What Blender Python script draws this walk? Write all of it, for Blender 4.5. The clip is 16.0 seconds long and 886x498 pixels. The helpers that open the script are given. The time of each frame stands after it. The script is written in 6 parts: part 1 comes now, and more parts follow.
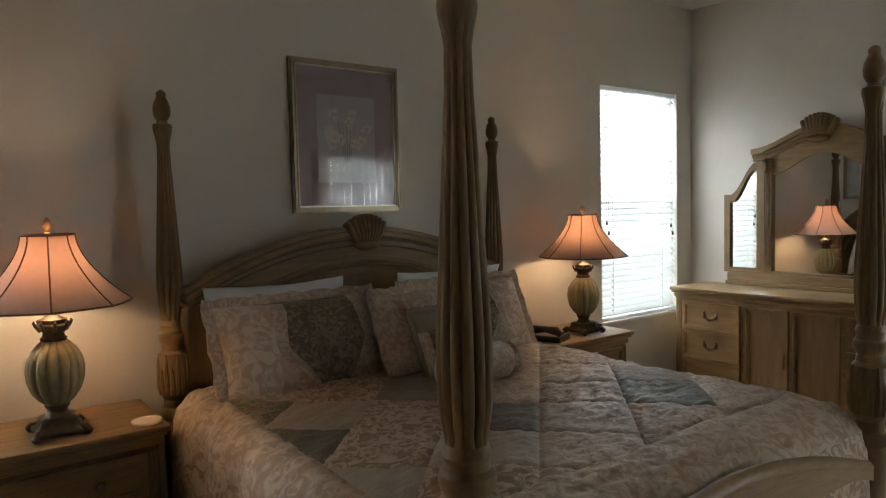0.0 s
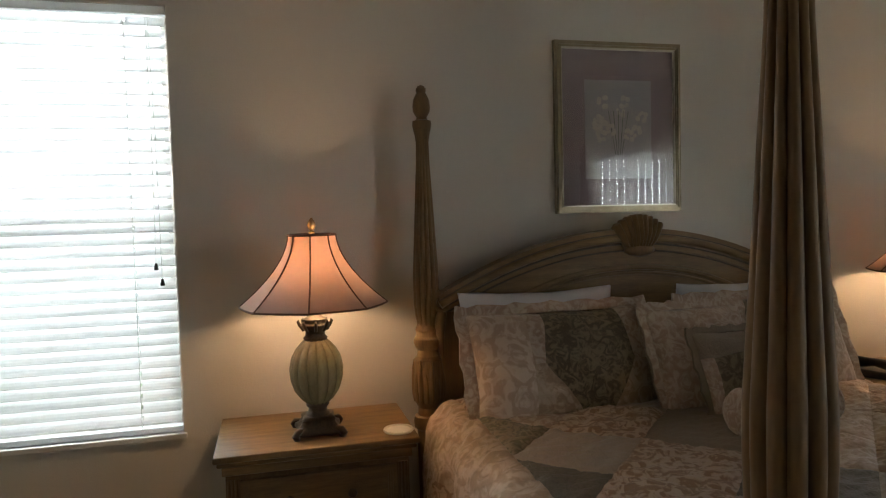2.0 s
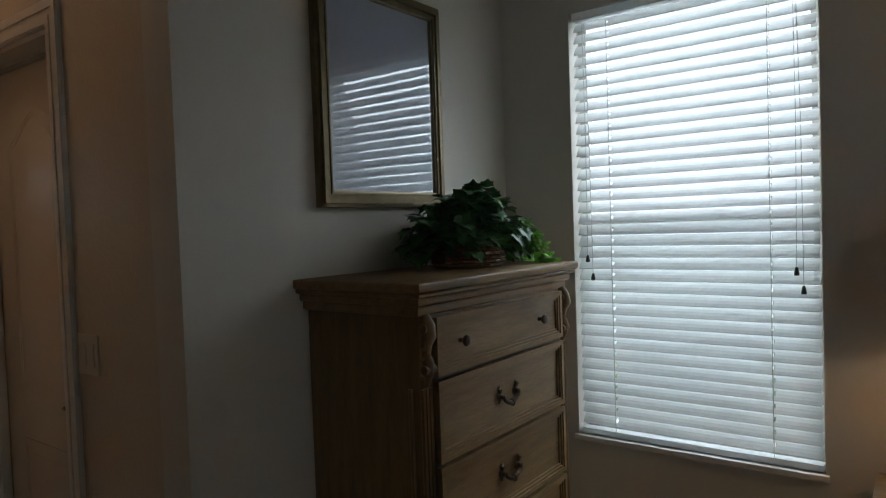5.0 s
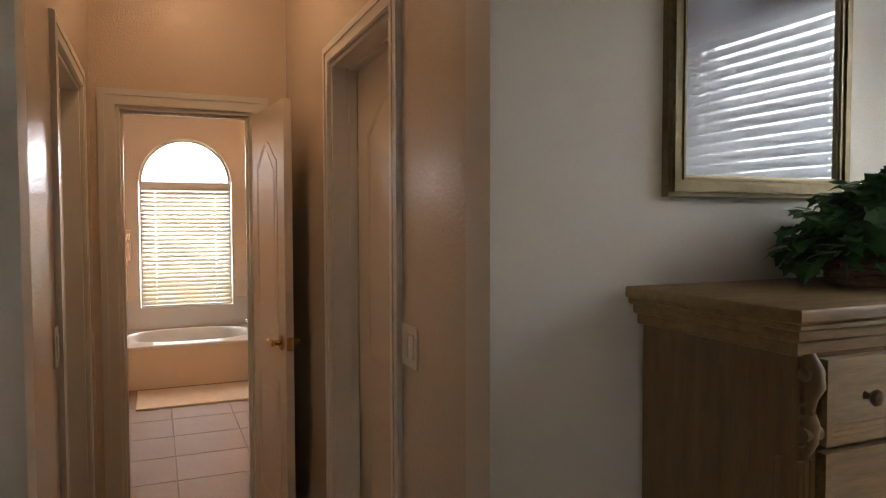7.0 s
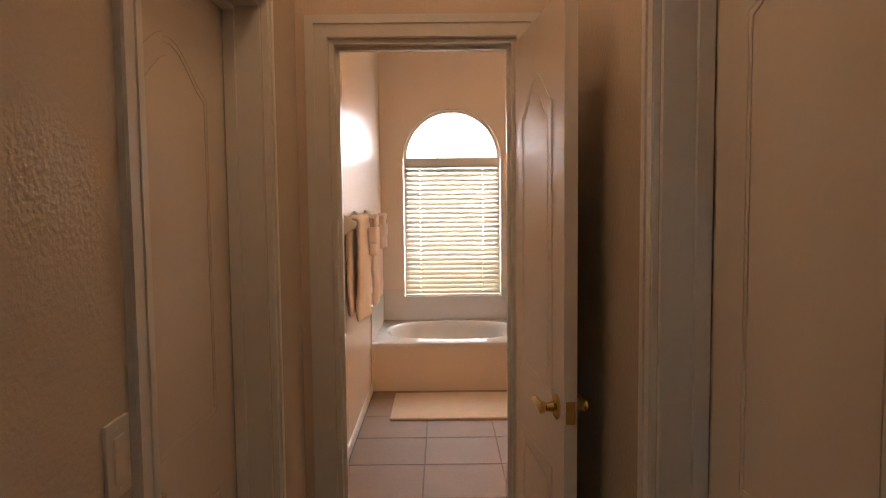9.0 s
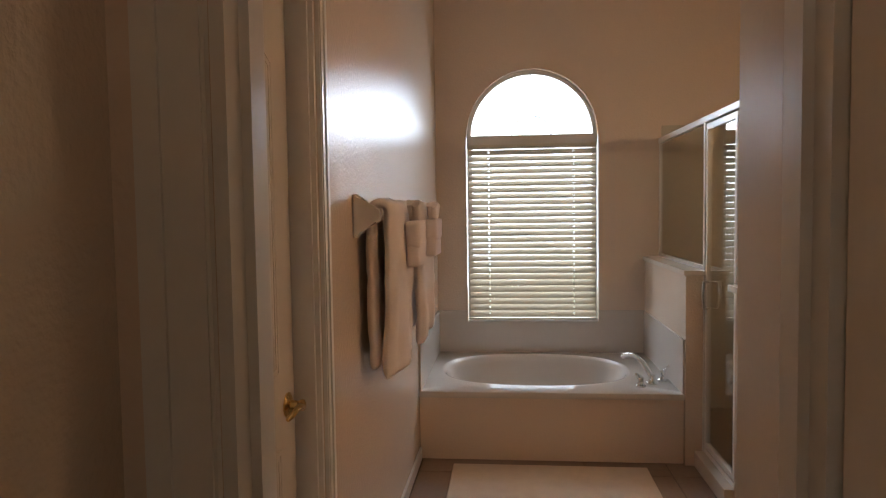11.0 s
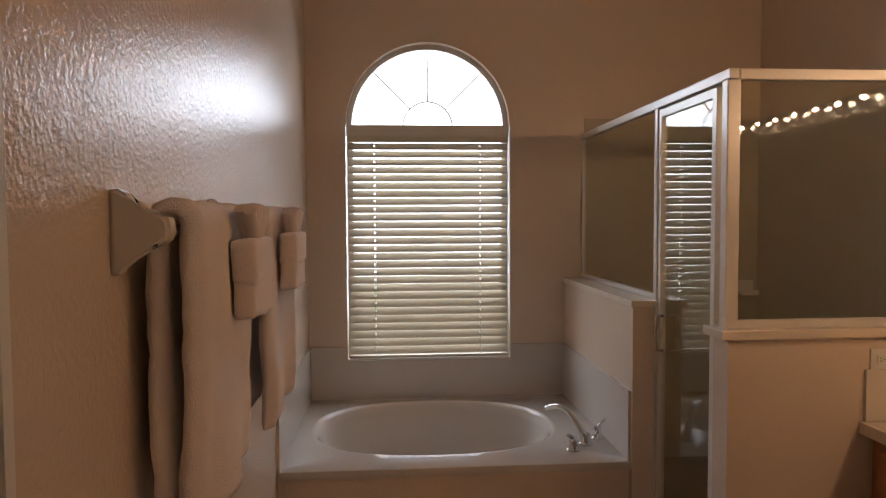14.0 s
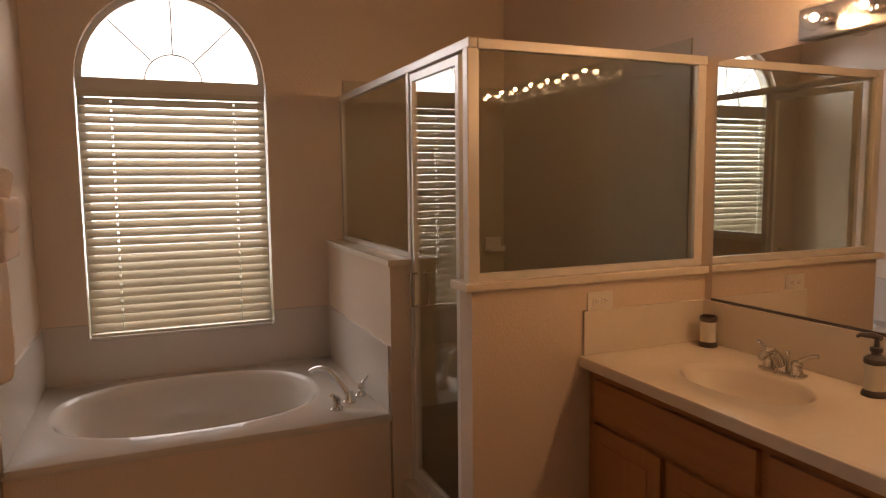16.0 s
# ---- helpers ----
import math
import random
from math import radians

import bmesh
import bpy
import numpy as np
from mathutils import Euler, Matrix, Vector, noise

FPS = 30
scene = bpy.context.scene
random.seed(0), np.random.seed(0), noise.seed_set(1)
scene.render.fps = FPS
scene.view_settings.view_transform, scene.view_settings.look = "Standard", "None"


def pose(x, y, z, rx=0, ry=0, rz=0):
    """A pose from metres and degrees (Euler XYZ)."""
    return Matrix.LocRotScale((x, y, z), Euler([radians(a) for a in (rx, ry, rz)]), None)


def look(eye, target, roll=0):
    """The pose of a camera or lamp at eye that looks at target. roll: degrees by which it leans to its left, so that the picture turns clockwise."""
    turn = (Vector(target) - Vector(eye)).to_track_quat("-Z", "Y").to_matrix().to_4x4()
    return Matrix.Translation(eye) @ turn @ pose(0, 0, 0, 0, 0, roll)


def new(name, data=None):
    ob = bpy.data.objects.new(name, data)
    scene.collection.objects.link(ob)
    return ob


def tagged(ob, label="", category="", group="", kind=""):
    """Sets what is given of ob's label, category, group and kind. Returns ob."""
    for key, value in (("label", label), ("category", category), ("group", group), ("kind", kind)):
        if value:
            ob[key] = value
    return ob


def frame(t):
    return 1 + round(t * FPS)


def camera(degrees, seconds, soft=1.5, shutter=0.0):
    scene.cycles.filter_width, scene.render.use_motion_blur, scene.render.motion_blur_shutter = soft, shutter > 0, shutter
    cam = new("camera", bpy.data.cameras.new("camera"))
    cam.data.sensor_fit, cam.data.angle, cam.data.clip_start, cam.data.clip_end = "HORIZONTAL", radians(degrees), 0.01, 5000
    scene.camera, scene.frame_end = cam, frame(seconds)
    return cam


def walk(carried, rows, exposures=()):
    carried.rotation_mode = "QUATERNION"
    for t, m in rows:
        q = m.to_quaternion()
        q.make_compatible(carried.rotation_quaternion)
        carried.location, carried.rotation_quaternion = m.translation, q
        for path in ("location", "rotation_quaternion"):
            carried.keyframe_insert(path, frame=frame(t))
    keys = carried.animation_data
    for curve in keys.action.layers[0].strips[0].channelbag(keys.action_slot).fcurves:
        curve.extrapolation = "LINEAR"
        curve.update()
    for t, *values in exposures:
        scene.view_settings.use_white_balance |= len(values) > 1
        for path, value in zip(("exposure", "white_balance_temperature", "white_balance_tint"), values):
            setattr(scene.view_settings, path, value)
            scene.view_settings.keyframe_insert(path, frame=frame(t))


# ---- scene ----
cam = camera(66.4, 16.0, soft=1.2)
PATH = [
    (0, (1.335, -3.068, 1.493), (2.532, -1.47, 1.373), -1.4),
    (0.5, (1.361, -3.011, 1.488), (2.407, -1.31, 1.372), -1.7),
    (1, (1.412, -2.889, 1.481), (2.296, -1.098, 1.37), -1.5),
    (1.5, (1.449, -2.814, 1.486), (2.167, -0.95, 1.38), -1.3),
    (2, (1.516, -2.771, 1.488), (2.003, -0.834, 1.391), -1.5),
    (2.5, (1.584, -2.756, 1.5), (1.713, -0.763, 1.399), -1.1),
    (3, (1.629, -2.739, 1.5), (1.416, -0.753, 1.406), -0.9),
    (3.5, (1.621, -2.693, 1.503), (1.091, -0.767, 1.415), -1.0),
    (4, (1.567, -2.586, 1.506), (0.772, -0.753, 1.421), -1.1),
    (4.5, (1.511, -2.497, 1.514), (0.517, -0.763, 1.431), -1.4),
    (5, (1.479, -2.419, 1.511), (0.279, -0.821, 1.441), -2.0),
    (5.2, (1.473, -2.384, 1.512), (0.183, -0.857, 1.443), -1.9),
    (7.3, (1.162, -2.12, 1.525), (-0.724, -1.46, 1.437), -0.3),
    (7.5, (1.088, -2.111, 1.528), (-0.823, -1.529, 1.436), -0.5),
    (8, (0.754, -2.011, 1.51), (-1.209, -1.642, 1.401), -0.6),
    (8.5, (0.414, -1.957, 1.509), (-1.575, -1.784, 1.387), -0.7),
    (9, (-0.02, -1.928, 1.528), (-2.015, -1.926, 1.388), -0.6),
    (9.2, (-0.182, -1.923, 1.519), (-2.176, -1.982, 1.371), -0.8),
    (11.3, (-1.847, -2.005, 1.39), (-3.834, -2.199, 1.279), -0.8),
    (11.5, (-1.971, -2.009, 1.381), (-3.961, -2.174, 1.269), -0.7),
    (12, (-2.221, -2.033, 1.399), (-4.217, -2.114, 1.286), -0.3),
    (12.5, (-2.413, -2.039, 1.392), (-4.41, -2.076, 1.28), -0.3),
    (13, (-2.581, -2.035, 1.411), (-4.579, -2.034, 1.313), -0.5),
    (13.5, (-2.641, -2.041, 1.419), (-4.638, -1.977, 1.331), -0.4),
    (14, (-2.665, -2.035, 1.418), (-4.657, -1.887, 1.326), -0.3),
    (14.5, (-2.676, -2.025, 1.412), (-4.657, -1.78, 1.288), -0.2),
    (15, (-2.674, -2.014, 1.408), (-4.632, -1.64, 1.249), -0.3),
    (15.5, (-2.664, -1.989, 1.411), (-4.572, -1.419, 1.224), -0.5),
    (16, (-2.653, -1.967, 1.409), (-4.482, -1.184, 1.207), -0.6),
]
EXPOSURES = [(0.0, 0.4, 6350, 9), (0.7, 0.57, 6400, 9), (1.2, 0.67, 6450, 10), (1.8, 0.62, 6450, 10), (2.4, 0.17, 6400, 10), (3.0, -0.27, 6350, 9), (3.5, -0.42, 6300, 9), (4.2, -0.52, 6150, 8), (5.2, -0.65, 5900, 7),
             (7.3, 0.85, 6700, 15), (8.0, 0.86, 6550, 16), (8.5, 0.83, 6550, 17), (9.2, 0.62, 6600, 17), (11.3, -0.30, 5650, 9), (13.0, -0.52, 5800, 14), (14.2, -0.68, 6200, 16), (15.0, -0.60, 6750, 19), (16.0, -0.60, 7450, 23)]
POWER_WIN_L, POWER_WIN_R, POWER_SLIDER, POWER_BATH = 84, 120, 195, 46
POWER_LAMP, POWER_VANITY, POWER_HALL_FILL = 9.2, 3.4, 3.7
TILT_BED, TILT_BATH = 51, 52
walk(cam, [(t, look(eye, target, roll)) for t, eye, target, roll in PATH], EXPOSURES)

# ---- world and light ----
world = bpy.data.worlds.new("world")
scene.world = world
world.use_nodes = True
wn = world.node_tree
sky = wn.nodes.new("ShaderNodeTexSky")
sky.sky_type = "NISHITA"
sky.sun_disc = False
sky.sun_elevation = radians(48)
sky.sun_rotation = radians(150)
wn.nodes["Background"].inputs[1].default_value = 0.12
wn.links.new(sky.outputs[0], wn.nodes["Background"].inputs[0])
sun = bpy.data.lights.new("sun", "SUN")
sun.energy, sun.angle, sun.color = 2.5, radians(0.6), (1, 0.95, 0.88)
new("sun", sun).matrix_world = look((4, -10, 14), (0, 0, 0))


def area(name, eye, target, width, height, power, color=(1, 1, 1)):
    """An area lamp outside a window, in the place of the sky."""
    lamp = bpy.data.lights.new(name, "AREA")
    lamp.shape, lamp.size, lamp.size_y, lamp.energy, lamp.color = "RECTANGLE", width, height, power, color
    ob = new(name, lamp)
    ob.matrix_world = look(eye, target)
    return ob


def bulb_light(name, place, power, color, size=0.03):
    lamp = bpy.data.lights.new(name, "POINT")
    lamp.energy, lamp.color, lamp.shadow_soft_size = power, color, size
    ob = new(name, lamp)
    ob.location = place
    return ob


DAY = (0.86, 0.95, 1.0)
area("sky_light", (0.73, 0.62, 1.75), (0.73, -1, 1.25), 1.3, 2.1, POWER_WIN_L, DAY)
area("sky_light", (5.44, 0.62, 1.75), (5.44, -1, 1.25), 1.3, 2.1, POWER_WIN_R, DAY)
area("sky_light", (5.46, -4.55, 1.2), (5.40, 0, 1.1), 1.2, 2.0, POWER_SLIDER, DAY)
area("sky_light", (-7.1, -1.83, 1.9), (-5, -1.83, 1.5), 1.5, 2.4, POWER_BATH, DAY)
WARM = (1.0, 0.62, 0.33)


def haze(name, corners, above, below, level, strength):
    """A plain, far, glowing backdrop: bright haze painted over a dim green belt of shrubs."""
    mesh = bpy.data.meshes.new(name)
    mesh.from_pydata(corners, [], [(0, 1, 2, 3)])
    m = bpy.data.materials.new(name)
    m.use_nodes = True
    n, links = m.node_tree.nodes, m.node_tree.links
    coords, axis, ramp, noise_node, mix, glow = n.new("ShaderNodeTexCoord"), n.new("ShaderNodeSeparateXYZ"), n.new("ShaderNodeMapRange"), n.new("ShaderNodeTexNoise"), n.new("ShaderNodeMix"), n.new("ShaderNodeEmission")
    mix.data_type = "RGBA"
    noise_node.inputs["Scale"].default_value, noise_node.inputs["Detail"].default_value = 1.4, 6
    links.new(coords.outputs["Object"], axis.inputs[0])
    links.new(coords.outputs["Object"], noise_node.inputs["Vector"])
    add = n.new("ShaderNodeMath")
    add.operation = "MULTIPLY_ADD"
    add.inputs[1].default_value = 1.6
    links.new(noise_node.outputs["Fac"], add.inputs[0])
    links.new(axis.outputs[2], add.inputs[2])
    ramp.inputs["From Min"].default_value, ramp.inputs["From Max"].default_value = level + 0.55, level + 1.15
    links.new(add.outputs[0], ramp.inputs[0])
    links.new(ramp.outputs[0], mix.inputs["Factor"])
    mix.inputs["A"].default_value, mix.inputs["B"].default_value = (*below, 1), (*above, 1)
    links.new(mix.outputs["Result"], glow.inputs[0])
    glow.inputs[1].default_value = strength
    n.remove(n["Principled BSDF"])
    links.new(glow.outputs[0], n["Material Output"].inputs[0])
    mesh.materials.append(m)
    ob = new(name, mesh)
    return tagged(ob, "glowing backdrop of hazy sky over a hedge", "backdrop", kind="structure")


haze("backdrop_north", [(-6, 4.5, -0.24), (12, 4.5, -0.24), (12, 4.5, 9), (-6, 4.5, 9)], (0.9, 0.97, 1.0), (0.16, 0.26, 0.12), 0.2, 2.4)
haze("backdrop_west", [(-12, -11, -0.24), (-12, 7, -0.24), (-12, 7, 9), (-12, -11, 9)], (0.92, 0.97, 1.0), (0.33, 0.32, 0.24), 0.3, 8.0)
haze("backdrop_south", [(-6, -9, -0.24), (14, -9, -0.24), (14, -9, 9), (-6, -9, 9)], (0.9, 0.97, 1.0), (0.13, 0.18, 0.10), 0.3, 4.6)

# ---- materials ----


def material(name, base, other=None, rough=0.6, metal=0.0, scale=6.0, fine=60.0, bump=0.0, stretch=(1, 1, 1), spec=0.5, amount=1.0, sharp=0.25, per_piece=0.0):
    """A surface with two scales of variation: broad patches of a second colour and a fine grain with relief."""
    m = bpy.data.materials.new(name)
    m.use_nodes = True
    n, links = m.node_tree.nodes, m.node_tree.links
    shader = n["Principled BSDF"]
    shader.inputs["Roughness"].default_value = rough
    shader.inputs["Metallic"].default_value = metal
    shader.inputs["Specular IOR Level"].default_value = spec
    other = other or tuple(c * 0.85 for c in base)
    coords = n.new("ShaderNodeTexCoord")
    place = n.new("ShaderNodeMapping")
    place.inputs["Scale"].default_value = stretch
    links.new(coords.outputs["Object"], place.inputs["Vector"])
    broad = n.new("ShaderNodeTexNoise")
    broad.inputs["Scale"].default_value, broad.inputs["Detail"].default_value = scale, 5
    grain = n.new("ShaderNodeTexNoise")
    grain.inputs["Scale"].default_value, grain.inputs["Detail"].default_value = fine, 4
    links.new(place.outputs[0], broad.inputs["Vector"])
    links.new(place.outputs[0], grain.inputs["Vector"])
    both = n.new("ShaderNodeMath")
    both.operation = "MULTIPLY_ADD"
    links.new(grain.outputs["Fac"], both.inputs[0])
    both.inputs[1].default_value = 0.4
    scaled = n.new("ShaderNodeMath")
    scaled.operation = "MULTIPLY"
    scaled.inputs[1].default_value = 0.6
    links.new(broad.outputs["Fac"], scaled.inputs[0])
    links.new(scaled.outputs[0], both.inputs[2])
    ramp = n.new("ShaderNodeValToRGB")
    ramp.color_ramp.elements[0].position, ramp.color_ramp.elements[1].position = 0.5 - sharp, 0.5 + sharp
    ramp.color_ramp.elements[0].color = (*other, 1)
    ramp.color_ramp.elements[1].color = (*base, 1)
    links.new(both.outputs[0], ramp.inputs[0])
    out = ramp.outputs[0]
    if per_piece:
        info = n.new("ShaderNodeObjectInfo")
        hue = n.new("ShaderNodeHueSaturation")
        span = n.new("ShaderNodeMapRange")
        span.inputs["To Min"].default_value, span.inputs["To Max"].default_value = 1 - per_piece, 1 + per_piece
        links.new(info.outputs["Random"], span.inputs[0])
        links.new(span.outputs[0], hue.inputs["Value"])
        links.new(out, hue.inputs["Color"])
        out = hue.outputs[0]
    links.new(out, shader.inputs["Base Color"])
    if bump:
        relief = n.new("ShaderNodeBump")
        relief.inputs["Strength"].default_value, relief.inputs["Distance"].default_value = bump, 0.004
        links.new(grain.outputs["Fac"], relief.inputs["Height"])
        links.new(relief.outputs[0], shader.inputs["Normal"])
    return m


def orange_peel(name, base, rough, strength, size=150):
    """Sprayed wall paint with a knocked-down relief and a slight sheen."""
    m = material(name, base, tuple(c * 0.95 for c in base), rough=rough, scale=1.5, fine=size, bump=strength)
    return m


def glass_material(name, tint=(1, 1, 1), rough=0.0, gloss=0.04):
    """Thin clear glass: lets light straight through and mirrors a share that grows towards grazing angles."""
    m = bpy.data.materials.new(name)
    m.use_nodes = True
    n, links = m.node_tree.nodes, m.node_tree.links
    n.remove(n["Principled BSDF"])
    clear, shine, mix, facing = n.new("ShaderNodeBsdfTransparent"), n.new("ShaderNodeBsdfGlossy"), n.new("ShaderNodeMixShader"), n.new("ShaderNodeLayerWeight")
    clear.inputs[0].default_value = (*tint, 1)
    shine.inputs["Roughness"].default_value = rough
    steep, share = n.new("ShaderNodeMath"), n.new("ShaderNodeMath")
    steep.operation, share.operation = "POWER", "MULTIPLY_ADD"
    steep.inputs[1].default_value = 4.5
    share.inputs[1].default_value, share.inputs[2].default_value = 1 - gloss, gloss
    facing.inputs["Blend"].default_value = 0.5
    links.new(facing.outputs["Facing"], steep.inputs[0])
    links.new(steep.outputs[0], share.inputs[0])
    links.new(share.outputs[0], mix.inputs[0])
    links.new(clear.outputs[0], mix.inputs[1])
    links.new(shine.outputs[0], mix.inputs[2])
    links.new(mix.outputs[0], n["Material Output"].inputs[0])
    return m


def translucent(name, base, share, rough=0.6, glow=None):
    m = bpy.data.materials.new(name)
    m.use_nodes = True
    n, links = m.node_tree.nodes, m.node_tree.links
    shader = n["Principled BSDF"]
    noise_node = n.new("ShaderNodeTexNoise")
    noise_node.inputs["Scale"].default_value = 40
    ramp = n.new("ShaderNodeValToRGB")
    ramp.color_ramp.elements[0].color = (*(c * 0.88 for c in base), 1)
    ramp.color_ramp.elements[1].color = (*base, 1)
    coords = n.new("ShaderNodeTexCoord")
    links.new(coords.outputs["Object"], noise_node.inputs["Vector"])
    links.new(noise_node.outputs["Fac"], ramp.inputs[0])
    links.new(ramp.outputs[0], shader.inputs["Base Color"])
    shader.inputs["Roughness"].default_value = rough
    thin, mix = n.new("ShaderNodeBsdfTranslucent"), n.new("ShaderNodeMixShader")
    links.new(ramp.outputs[0], thin.inputs[0])
    mix.inputs[0].default_value = share
    links.new(shader.outputs[0], mix.inputs[1])
    links.new(thin.outputs[0], mix.inputs[2])
    links.new(mix.outputs[0], n["Material Output"].inputs[0])
    return m


def glowing(name, color, strength):
    m = bpy.data.materials.new(name)
    m.use_nodes = True
    shader = m.node_tree.nodes["Principled BSDF"]
    shader.inputs["Base Color"].default_value = (*color, 1)
    shader.inputs["Emission Color"].default_value = (*color, 1)
    shader.inputs["Emission Strength"].default_value = strength
    return m


def damask(name, ground, figure, scale=18, soft=0.08, rough=0.5):
    """Woven cloth with a scrolling figure in a second colour, a fine weave and slight relief."""
    m = bpy.data.materials.new(name)
    m.use_nodes = True
    n, links = m.node_tree.nodes, m.node_tree.links
    shader = n["Principled BSDF"]
    shader.inputs["Roughness"].default_value = rough
    shader.inputs["Specular IOR Level"].default_value = 0.25
    coords = n.new("ShaderNodeTexCoord")
    swirl = n.new("ShaderNodeTexNoise")
    swirl.inputs["Scale"].default_value, swirl.inputs["Detail"].default_value, swirl.inputs["Distortion"].default_value = scale, 2, 2.2
    ramp = n.new("ShaderNodeValToRGB")
    ramp.color_ramp.elements[0].position, ramp.color_ramp.elements[1].position = 0.5 - soft, 0.5 + soft
    ramp.color_ramp.elements[0].color, ramp.color_ramp.elements[1].color = (*ground, 1), (*figure, 1)
    weave = n.new("ShaderNodeTexNoise")
    weave.inputs["Scale"].default_value = 260
    links.new(coords.outputs["Object"], swirl.inputs["Vector"])
    links.new(coords.outputs["Object"], weave.inputs["Vector"])
    links.new(swirl.outputs["Fac"], ramp.inputs[0])
    links.new(ramp.outputs[0], shader.inputs["Base Color"])
    relief = n.new("ShaderNodeBump")
    relief.inputs["Strength"].default_value, relief.inputs["Distance"].default_value = 0.55, 0.006
    both = n.new("ShaderNodeMath")
    both.operation = "MULTIPLY_ADD"
    both.inputs[1].default_value = 0.3
    links.new(weave.outputs["Fac"], both.inputs[0])
    links.new(swirl.outputs["Fac"], both.inputs[2])
    links.new(both.outputs[0], relief.inputs["Height"])
    links.new(relief.outputs[0], shader.inputs["Normal"])
    return m


M_WALL = orange_peel("bedroom_wall_paint", (0.61, 0.565, 0.495), 0.5, 0.25)
M_HALL = orange_peel("bathroom_wall_paint", (0.72, 0.59, 0.47), 0.22, 0.48, 95)
M_HALLWAY = orange_peel("hall_wall_paint", (0.68, 0.585, 0.475), 0.18, 0.5, 95)
M_CEIL = orange_peel("ceiling_paint", (0.78, 0.76, 0.72), 0.9, 0.6, 90)
M_TRIM = material("white_gloss_paint", (0.74, 0.71, 0.66), (0.68, 0.65, 0.60), rough=0.28, scale=3, fine=40, bump=0.03)
M_DOOR = material("door_gloss_paint", (0.74, 0.67, 0.59), (0.70, 0.63, 0.55), rough=0.25, scale=2, fine=90, bump=0.06)
M_CARPET = material("beige_carpet", (0.42, 0.35, 0.27), (0.30, 0.25, 0.19), rough=0.95, scale=4, fine=320, bump=0.9, spec=0.1)
M_WOOD = material("washed_pine", (0.235, 0.143, 0.06), (0.12, 0.073, 0.033), rough=0.46, spec=0.35, scale=7, fine=38, bump=0.08, stretch=(5, 5, 0.6), sharp=0.22)
# Same pine, its tone lightened to paint in lamplight on the tops.
M_WOOD_H = material("washed_pine_along_lit", (0.295, 0.183, 0.078), (0.14, 0.087, 0.039), rough=0.46, spec=0.35, scale=7, fine=38, bump=0.08, stretch=(0.6, 5, 5), sharp=0.22)
M_WOOD_Y = material("washed_pine_across", (0.235, 0.143, 0.06), (0.14, 0.087, 0.039), rough=0.46, spec=0.35, scale=7, fine=38, bump=0.08, stretch=(5, 0.6, 5), sharp=0.22)
# Dark brown for painted shade lines and drawer gaps, and the mirror's backing.
M_WOOD_DARK = material("shade_line_wood", (0.12, 0.085, 0.05), (0.08, 0.055, 0.03), rough=0.6, scale=20, fine=80)
M_BRASS_DARK = material("antique_brass", (0.16, 0.12, 0.075), (0.07, 0.05, 0.035), rough=0.38, metal=0.9, scale=30, fine=120, bump=0.1)
M_BRONZE = material("dark_bronze_resin", (0.12, 0.085, 0.05), (0.045, 0.03, 0.018), rough=0.42, metal=0.35, scale=45, fine=140, bump=0.4)
M_CELADON = material("crackled_sage_glaze", (0.34, 0.305, 0.175), (0.21, 0.175, 0.09), rough=0.22, scale=14, fine=110, bump=0.08, stretch=(1, 1, 0.4))
M_SHADE = translucent("rose_taupe_silk", (0.60, 0.455, 0.385), 0.52)
M_RIB = material("dark_braid", (0.15, 0.085, 0.065), rough=0.8, scale=60, fine=300)
M_CRYSTAL = material("amber_crystal", (0.45, 0.28, 0.12), (0.25, 0.13, 0.06), rough=0.08, scale=30, fine=60)
M_BULB = glowing("lit_bulb", (1.0, 0.72, 0.42), 25)
M_GLOBE = glass_material("clear_globe_glass", gloss=0.05)
M_FILAMENT = glowing("lit_filament", (1.0, 0.74, 0.45), 40)
# Glow for the unseen dome that is added to light the hall.
M_DOME = glowing("fill_dome_glow", (1.0, 0.70, 0.42), 4)
M_GOLD = material("gilt_frame", (0.36, 0.30, 0.195), (0.22, 0.175, 0.105), rough=0.34, metal=0.75, scale=25, fine=120, bump=0.12)
M_FILLET = material("silver_gilt_fillet", (0.62, 0.57, 0.46), (0.48, 0.43, 0.33), rough=0.3, metal=0.8, scale=25, fine=120)
M_GOLD_DARK = material("dull_gilt", (0.20, 0.15, 0.075), (0.12, 0.09, 0.045), rough=0.4, metal=0.6, scale=25, fine=120, bump=0.12)
M_MAT = material("mauve_mat_board", (0.34, 0.27, 0.275), (0.29, 0.23, 0.24), rough=0.9, scale=8, fine=200)
M_PRINT = material("dusky_print", (0.36, 0.34, 0.36), (0.46, 0.43, 0.42), rough=0.8, scale=5, fine=30)
M_PETAL = material("pale_petal_ink", (0.62, 0.57, 0.50), (0.45, 0.42, 0.36), rough=0.8, scale=30, fine=90)
M_STEM = material("dull_green_ink", (0.10, 0.12, 0.08), rough=0.8)
M_PRINT_BLUE = material("blue_grey_print", (0.40, 0.41, 0.48), (0.33, 0.34, 0.40), rough=0.8, scale=3, fine=18)
M_GLASS = glass_material("picture_glass", gloss=0.06)
M_PANE = glass_material("window_glass", gloss=0.04)
# Tint of a pane added outside the lower sash to dim it.
M_SASH_TINT = glass_material("lower_sash_tint", tint=(0.90, 0.91, 0.905), gloss=0.02)
M_SHOWER = glass_material("shower_glass", tint=(0.93, 0.94, 0.905), gloss=0.055)
M_SHOWER_WALL = material("sand_grey_shower_panel", (0.50, 0.45, 0.345), (0.46, 0.41, 0.315), rough=0.35, scale=3, fine=40, bump=0.03)
